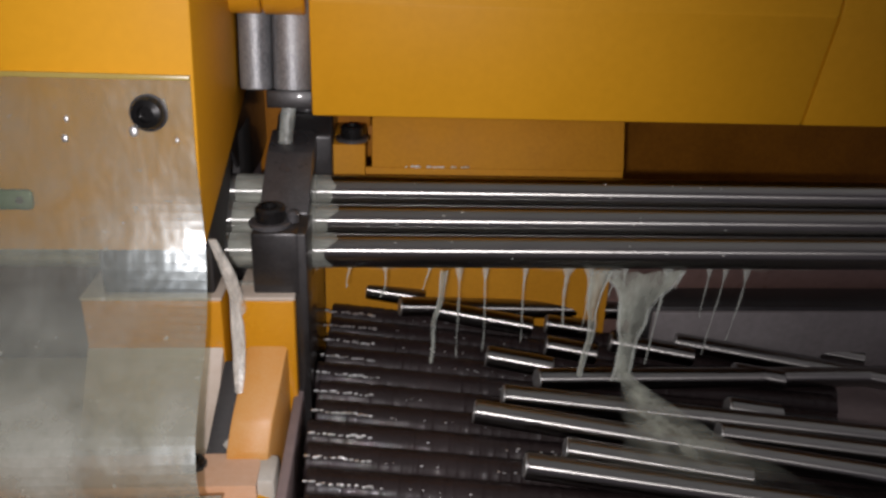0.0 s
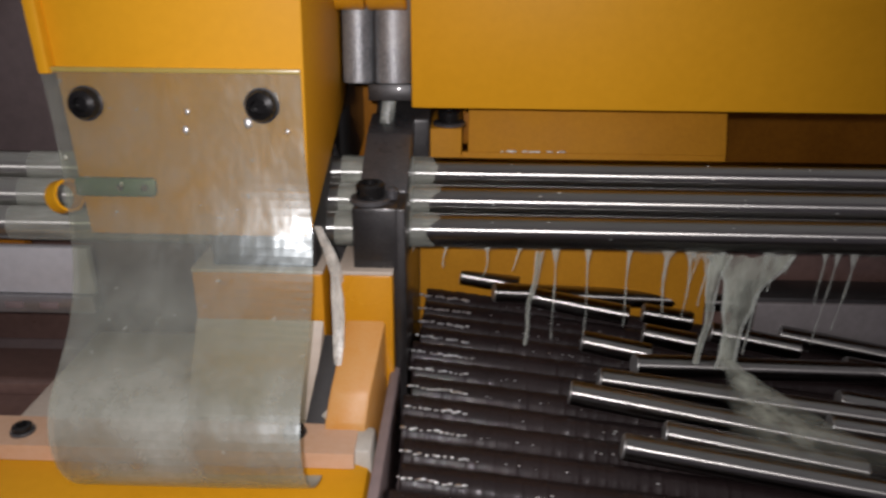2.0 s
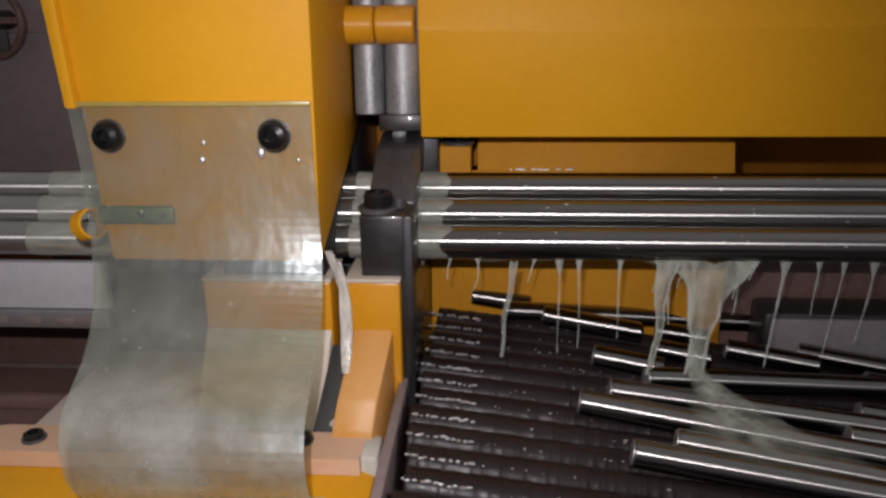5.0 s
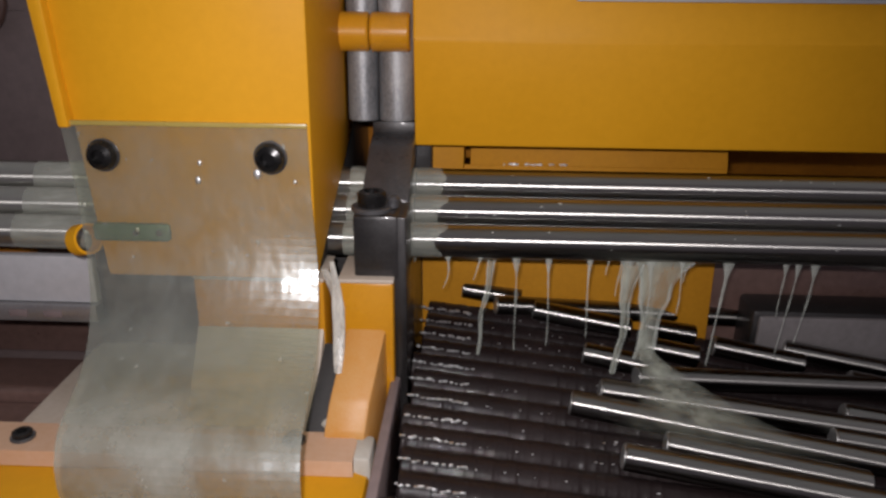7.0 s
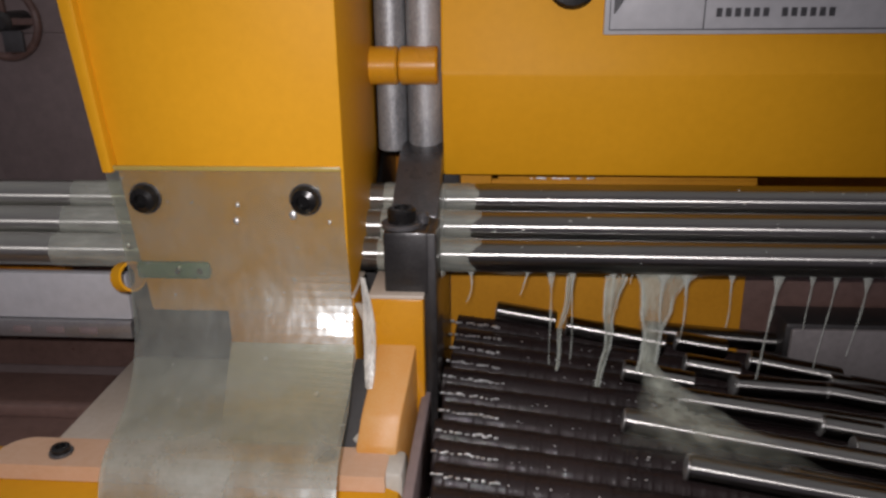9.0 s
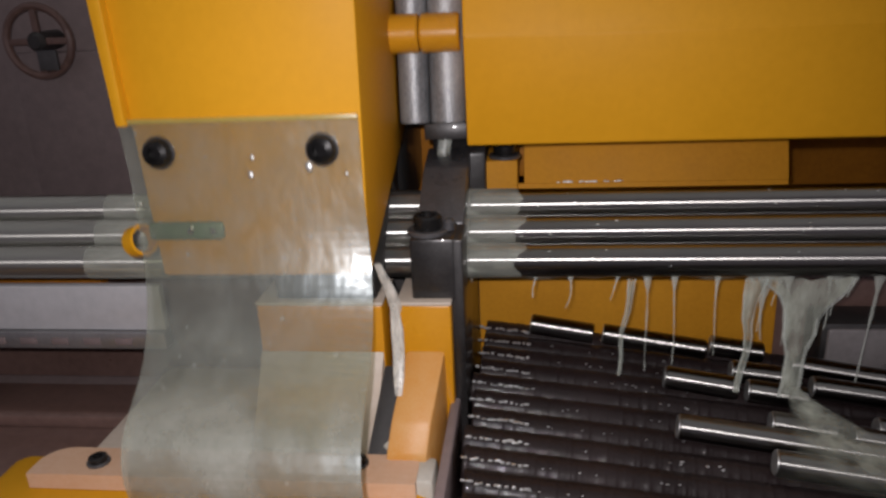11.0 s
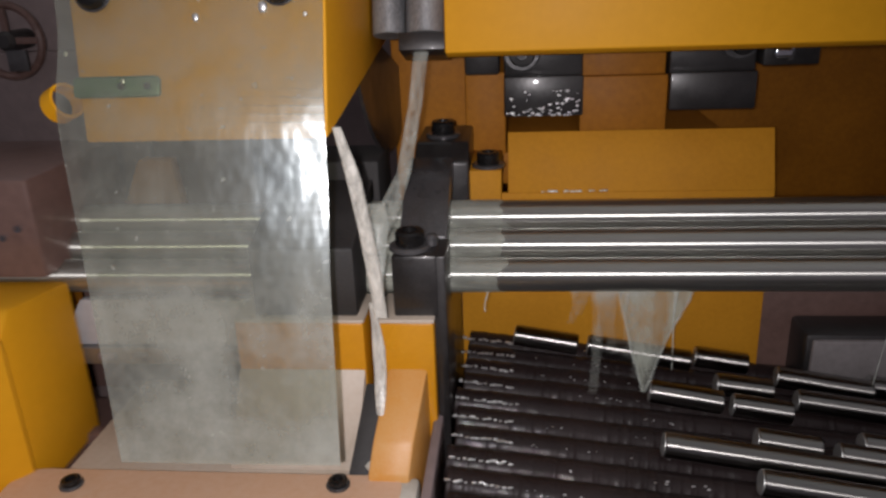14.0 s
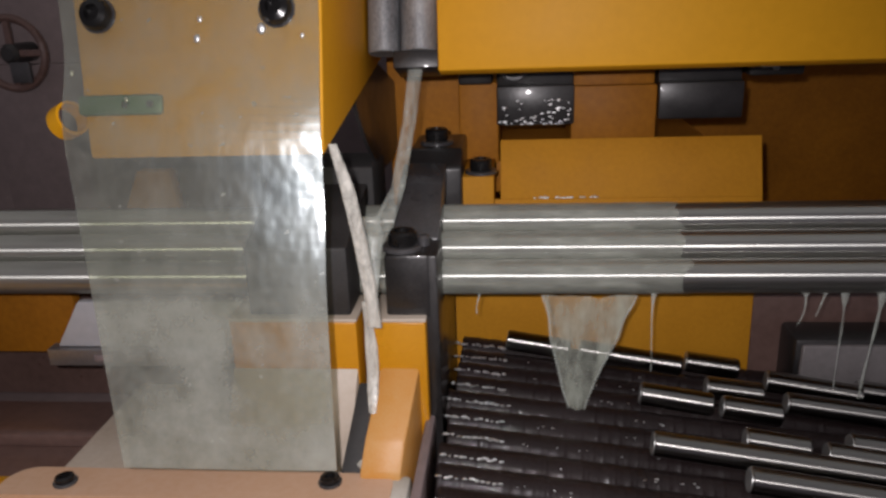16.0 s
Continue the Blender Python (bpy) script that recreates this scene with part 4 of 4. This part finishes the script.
def shed_sheet():
    """Film of coolant that clings under the cut bars and drops as they tip."""
    sh = thing("coolant_sheet", "streaky grey coolant sheet shed by the falling bars", "coolant")
    bm = bmesh.new()
    thick = bm.verts.layers.float.new("thickness")
    grid = []
    for i in range(41):
        f = i / 40
        line = []
        for c in range(9):
            g = c / 8
            ragged = 0.006 * noise.noise(Vector((f * 14, 3, g)))
            v = bm.verts.new((0.004 + 0.53 * f, 0.0016 + 0.040 * g + 0.5 * ragged, -0.0175 + 0.030 * g + ragged))
            v[thick] = 0.85 * (1 - abs(2 * g - 1) ** 4) * (1 - 0.3 * f)
            line.append(v)
        grid.append(line)
    for i in range(40):
        for c in range(8):
            bm.faces.new((grid[i][c], grid[i + 1][c], grid[i + 1][c + 1], grid[i][c + 1]))
    part("film", bm, RUN, sh)
    return sh


def froth_sleeves(length, seed):
    """Milky froth wrapped round each of three bars, from x = -length to a ragged edge at 0."""
    out = []
    for q in range(3):
        bm = bmesh.new()
        n, k = 28, 16
        rings = []
        for i in range(k + 1):
            f = i / k
            ring = []
            for a in range(n):
                an = 2 * math.pi * a / n
                edge = 0.012 * noise.noise(Vector((math.cos(an) * 1.6, math.sin(an) * 1.6, seed + q * 3)))
                r = BAR_R + 0.0004 + 0.00003 * seed + 0.0003 * noise.noise(Vector((f * 9, an * 2, seed)))
                ring.append(bm.verts.new((-length * (1 - f) + edge * f, r * math.cos(an), r * math.sin(an))))
            rings.append(ring)
        for i in range(k):
            for a in range(n):
                bm.faces.new((rings[i][a], rings[i][(a + 1) % n], rings[i + 1][(a + 1) % n], rings[i + 1][a]))
        out.append(tagged(new("coolant_froth", mesh_of("coolant_froth", bm, FROTH, 3)), "milky coolant froth clinging round a steel bar", "coolant", "froth on the bars"))
    return out


def coolant():
    out = {}
    st = thing("coolant_jet", "white coolant jet running from the saw hood", "coolant")
    o = PIVOT
    def sq(y, z):
        return (y - o[1], z - o[2])
    # in the raised head these run down to the table
    bm = bmesh.new()
    pts = [(-0.113, 0.548, 1.085), (-0.1065, 0.565, 1.055), (-0.102, 0.582, 1.02), (-0.099, 0.60, 0.985), (-0.096, 0.61, 0.95)]
    tube(bm, [(x, y - o[1], z - o[2]) for x, y, z in pts], [0.0030, 0.0052, 0.0054, 0.0056, 0.005], 10, 0.6)
    part("jet", bm, COOLANT_THICK, st)
    bm = bmesh.new()
    pts = [(-0.074, 0.700, 1.165), (-0.079, 0.695, 1.12), (-0.086, 0.67, 1.06), (-0.094, 0.64, 1.03), (-0.102, 0.605, 1.00)]
    tube(bm, [(x, y - o[1], z - o[2]) for x, y, z in pts], [0.0065, 0.006, 0.006, 0.009, 0.006], 10, 0.5)
    part("hose_flow", bm, COOLANT, st)
    bm = bmesh.new()
    pts = [(-0.101, 0.60, 1.035), (-0.099, 0.612, 1.02), (-0.098, 0.61, 1.0), (-0.097, 0.606, 0.975)]
    tube(bm, [(x, y - o[1], z - o[2]) for x, y, z in pts], [0.011, 0.0095, 0.0065, 0.004], 12, 0.25)
    part("web", bm, COOLANT, st, "thin milky web of coolant")
    out["jet"] = st
    fl = thing("coolant_spill", "white coolant running over the table arm", "coolant")
    bm = bmesh.new()
    tube(bm, [(-0.108, 0.5455, 1.108), (-0.1055, 0.545, 1.09), (-0.104, 0.543, 1.07), (-0.1035, 0.540, 1.05), (-0.103, 0.532, 1.034), (-0.1025, 0.522, 1.022)], [0.0018, 0.0034, 0.0052, 0.005, 0.0046, 0.003], 10, 0.5)
    part("stream", bm, COOLANT_THICK, fl)
    # drips below the lowest bar
    rng = random.Random(9)
    drips = []
    spec = [(-0.02, 0.02, 0.0011), (0.012, 0.03, 0.0013), (0.05, 0.022, 0.0011), (0.075, 0.09, 0.0016), (0.135, 0.075, 0.0013), (0.262, 0.10, 0.0022), (0.172, 0.06, 0.0026),
            (0.30, 0.05, 0.0013), (0.335, 0.075, 0.0018), (0.192, 0.065, 0.0022), (0.10, 0.085, 0.0015), (0.225, 0.05, 0.0016), (0.315, 0.09, 0.0012)]
    for x, L, w in spec:
        bm = bmesh.new()
        k = 20
        pts, rad = [], []
        sway = rng.uniform(-0.007, 0.004)
        ph = rng.uniform(0, 6)
        for i in range(k):
            f = i / (k - 1)
            j = noise.noise(Vector((f * 5, ph, 0.3)))
            pts.append((sway * f * f + 0.0012 * math.sin(4 * f + ph), 0, -L * f))
            rad.append(w * (1.8 * max(0, 1 - f * 7) + 0.55 + 0.5 * j + 0.25 * noise.noise(Vector((f * 16, ph, 2)))) * (1 - 0.6 * f) + 0.0002)
        tube(bm, pts, rad, 12, 0.4)
        d = tagged(new("coolant_drip", mesh_of("coolant_drip", bm, COOLANT, 3)), "milky coolant dripping from the lowest bar", "coolant", "drips below the bars")
        drips.append((d, x, w))
    out["drips"] = drips
    # curtains of coolant gathering into streams that run out over the heap
    out["main"] = stream("milky coolant curtain pouring onto the bar heap", 0.033, 0.105, 0.0085, 7, True)
    out["second"] = stream("thin milky coolant stream beside the curtain", 0.008, 0.10, 0.0024, 3, False)
    out["left"] = stream("faint milky coolant stream near the vice", 0.003, 0.085, 0.0012, 11, False)
    out["cone"] = stream("tapering cone of milky coolant below the new bars", 0.040, 0.122, 0.0012, 19, False, 1.0)
    out["shed"] = shed_sheet()
    out["cut_froth"], out["stock_froth"] = froth_sleeves(0.085, 5), froth_sleeves(0.21, 8)
    return out


setting()
machine_body()
chute_plate()
vice()
base_casting()
head, guard_strips = saw_head()
cut_bars, stock_bars = bars()
bin_rods()
heap = loose_pieces()
carriage = feed_carriage()
cover = slide_cover()
all_beads()
hand_wheel()
wet = coolant()

FEED = [(12.36, 0.0), (12.5, 0.042), (12.6, 0.058), (12.7, 0.086), (12.8, 0.113), (12.9, 0.144), (13.0, 0.171), (13.1, 0.201), (13.3, 0.261), (13.6, 0.36), (13.9, 0.46), (14.2, 0.535), (14.4, 0.555)]


FROTH_EDGE = [(0, 0.016), (3, 0.022), (4.5, 0.024), (7, 0.026), (9, 0.03), (11.3, 0.05), (11.5, 0.056), (11.9, 0.088), (12.2, 0.094), (12.3, 0.06), (12.4, 0.0)]
STOCK_EDGE = [(0, -0.14), (12.36, -0.14), (12.5, -0.098), (12.7, -0.054), (13.0, 0.0), (13.5, 0.035), (14.4, 0.065), (14.7, 0.10), (15, 0.147), (15.5, 0.185), (16, 0.205)]


def slid(rows, edge):
    """Rows of a bar, with the froth's edge sliding along it."""
    ts = sorted({r[0] for r in rows} | {e[0] for e in edge})
    out = []
    for t in ts:
        k = max(i for i, r in enumerate(rows) if r[0] <= t)
        t0, m0 = rows[k]
        if k + 1 < len(rows) and t > t0:
            t1, m1 = rows[k + 1]
            m0 = m0.lerp(m1, (t - t0) / (t1 - t0))
        out.append((t, m0 @ pose(float(np.interp(t, [e[0] for e in edge], [e[1] for e in edge])), 0, 0)))
    return out


def motions():
    walk(head, head_rows())
    for ob, rows in zip(guard_strips, guard_rows()):
        walk(ob, rows)
    walk(wet["jet"], head_rows())
    for ob, fr, (y, z) in zip(stock_bars, wet["stock_froth"], BAR_AT):
        walk(ob, [(0, pose(-0.052, y, z)), (12.3, pose(-0.052, y, z))] + [(t, pose(-0.052 + d, y, z)) for t, d in FEED] + [(16, pose(-0.052 + 0.555, y, z))])
        walk(fr, [(t, pose(-0.05 + x, y, z)) for t, x in STOCK_EDGE])
    tilts = [(11.9, 0), (12.0, 1.5), (12.1, 5), (12.2, 8.3), (12.3, 13), (12.4, 20)]

    def start(y, z):
        return [(0, pose(-0.05, y, z))] + [(t, pose(-0.05 + 0.012 * a / 20, y, z - 0.004 * a / 20, 0, a, 0)) for t, a in tilts]

    falls = (
        start(*BAR_AT[0]) + [(12.5, pose(-0.013, 0.615, 1.100, 0, 22, 0)), (12.6, pose(0.0, 0.575, 1.035, 0, 12, -2)), (12.75, pose(0.10, 0.53, 1.012, 0, 7, -3)),
            (13.0, pose(0.34, 0.52, 0.972, 0, 7, -3)), (13.3, pose(0.50, 0.515, 0.953, 0, 7, -3)), (16, pose(0.50, 0.515, 0.953, 0, 7, -3))],
        start(*BAR_AT[1]) + [(12.5, pose(0.012, 0.639, 1.114, 0, 22, 0)), (12.6, pose(0.024, 0.639, 1.11, 0, 21, 0)), (12.7, pose(0.040, 0.639, 1.103, 0, 20.5, 0)), (12.8, pose(0.063, 0.639, 1.104, 0, 21, 0)),
            (12.9, pose(0.094, 0.639, 1.104, 0, 24, 0)), (13.0, pose(0.121, 0.639, 1.103, 0, 26, 0)), (13.1, pose(0.152, 0.639, 1.088, 0, 27, 0)), (13.2, pose(0.24, 0.635, 1.04, 0, 20, 0)),
            (13.4, pose(0.42, 0.62, 0.985, 0, 8, 0)), (13.6, pose(0.52, 0.62, 0.951, 0, 7, 0)), (16, pose(0.52, 0.62, 0.951, 0, 7, 0))],
        start(*BAR_AT[2]) + [(12.5, pose(0.040, 0.663, 1.125, 0, 22, 0)), (12.6, pose(0.059, 0.663, 1.10, 0, 21, 0)), (12.7, pose(0.112, 0.663, 1.09, 0, 20, 0)), (12.8, pose(0.151, 0.663, 1.075, 0, 20, 0)),
            (12.9, pose(0.22, 0.665, 1.04, 0, 17, 0)), (13.1, pose(0.42, 0.665, 0.985, 0, 8, 0)), (13.3, pose(0.56, 0.665, 0.946, 0, 7, 0)), (16, pose(0.56, 0.665, 0.946, 0, 7, 0))],
    )
    for ob, fr, rows in zip(cut_bars, wet["cut_froth"], falls):
        walk(ob, rows)
        y, z = rows[0][1].translation[1:]
        walk(fr, slid([r for r in rows if r[0] < 12.35], FROTH_EDGE[:-1]) + [(t, pose(x, y, z)) for t, x in ((12.42, -0.056), (12.5, -0.012), (12.6, 0.004), (12.7, 0.03), (12.8, 0.06), (12.9, 0.09), (13.0, 0.117), (13.1, 0.12), (13.3, 0.0), (13.6, -0.05), (16, -0.056))])
    walk(wet["shed"], start(*BAR_AT[0]) + [(12.45, pose(-0.02, 0.60, 1.075, 0, 20, 0)), (12.5, pose(-0.01, 0.595, 1.045, 0, 18, 0)), (12.55, pose(0.0, 0.59, 1.00, 0, 14, 0)), (12.65, pose(0.03, 0.57, 0.962, 0, 7, 0)),
        (13.0, pose(0.34, 0.54, 0.93, 0, 7, 0)), (16, pose(0.34, 0.54, 0.93, 0, 7, 0))])
    for ob, L, a, b, k in heap:
        lift = 0.001 * (k % 3)
        walk(ob, [(0, piece_pose(a, lift)), (8.6, piece_pose(a, lift)), (9.4 + 0.1 * (k % 4), piece_pose(b, lift)), (11.3, piece_pose(b, lift)), (16, piece_pose(b, lift))])
    rest = FEED[-1][1]
    walk(carriage, [(0, pose(0, 0, 0)), (12.3, pose(0, 0, 0))] + [(t, pose(d, 0, 0)) for t, d in FEED] + [(15.3, pose(rest, 0, 0)), (15.5, pose(rest - 0.02, 0, 0)), (15.7, pose(rest - 0.09, 0, 0)), (16, pose(rest - 0.22, 0, 0))])
    walk(cover, [(0, pose(0, 0, 0)), (12.3, pose(0, 0, 0))] + [(t, pose(d, 0, 0)) for t, d in FEED if d < 0.262] + [(13.5, pose(0.265, 0, 0)), (16, pose(0.265, 0, 0))])
    zb = BAR_AT[0][1] - BAR_R + 0.001
    for k, (ob, x, w) in enumerate(wet["drips"]):
        y = 0.615 - 0.004
        a = 0.006 * math.sin(k * 2.1)
        rows = [(0, pose(x, y, zb)), (2, pose(x + a, y, zb)), (4.5, pose(x - a, y, zb)), (7, pose(x - 0.035 + a, y, zb)), (9, pose(x - 0.03 - a, y, zb)), (11.3, pose(x + 0.03, y, zb)), (11.9, pose(x + 0.02, y, zb))]
        home = -0.047 + 0.004 * (k % 4)
        rows += [(12.2, pose(home, y, zb)), (12.5, pose(home, y, zb))]
        if k % 4:
            later = (home, 0.20 + 0.014 * k, 0.24 + 0.015 * k)
        else:
            later = (x, x + a, x - a)
        rows += [(t, pose(v, y, zb)) for t, v in zip((13.6, 14.5, 16), later)]
        walk(ob, rows)
    y = 0.606
    gone = [(11.8, 0.0, 0.0), (11.9, 0.02, -0.07), (12.0, 0.06, -0.17), (16, 0.08, -0.18)]
    flows = (("main", ((0, 0.238), (1, 0.233), (2, 0.240), (3, 0.211), (4, 0.208), (4.5, 0.207), (7, 0.168), (7.5, 0.176), (8, 0.16), (8.5, 0.149), (9, 0.143), (11.3, 0.238), (11.5, 0.231))),
             ("second", ((0, 0.200), (1, 0.195), (2, 0.215), (3, 0.200), (4.5, 0.172), (7, 0.140), (7.5, 0.149), (8, 0.128), (8.5, 0.107), (9, 0.100), (11.3, 0.195), (11.5, 0.190))),
             ("left", ((0, 0.062), (3, 0.060), (4.5, 0.04), (7, 0.019), (7.5, 0.025), (8, 0.050), (8.5, 0.055), (9, 0.062), (11.3, 0.09), (11.5, 0.09))))
    for name, keys in flows:
        lift = [0.013 if name == "main" and 6 < t < 10 else 0.0 for t, _ in keys]
        walk(wet[name], [(t, pose(x, y + up, zb + up)) for (t, x), up in zip(keys, lift)] + [(t, pose(keys[-1][1] + dx, y, zb + dz)) for t, dx, dz in gone])
    walk(wet["cone"], [(0, pose(-0.078, 0.64, zb + 0.02)), (12.4, pose(-0.078, 0.64, zb + 0.02))] + [(t, pose(x, 0.606 + 0.5 * up, zb + up)) for t, x, up in
        ((13.05, -0.07, 0.028), (13.2, 0.06, 0.028), (13.5, 0.137, 0.028), (14, 0.125, 0.028), (14.35, -0.07, 0.028), (14.6, -0.07, 0.02), (14.9, 0.05, 0.018), (15, 0.064, 0.015), (15.5, 0.070, 0.008), (16, 0.073, 0.0))])


motions()
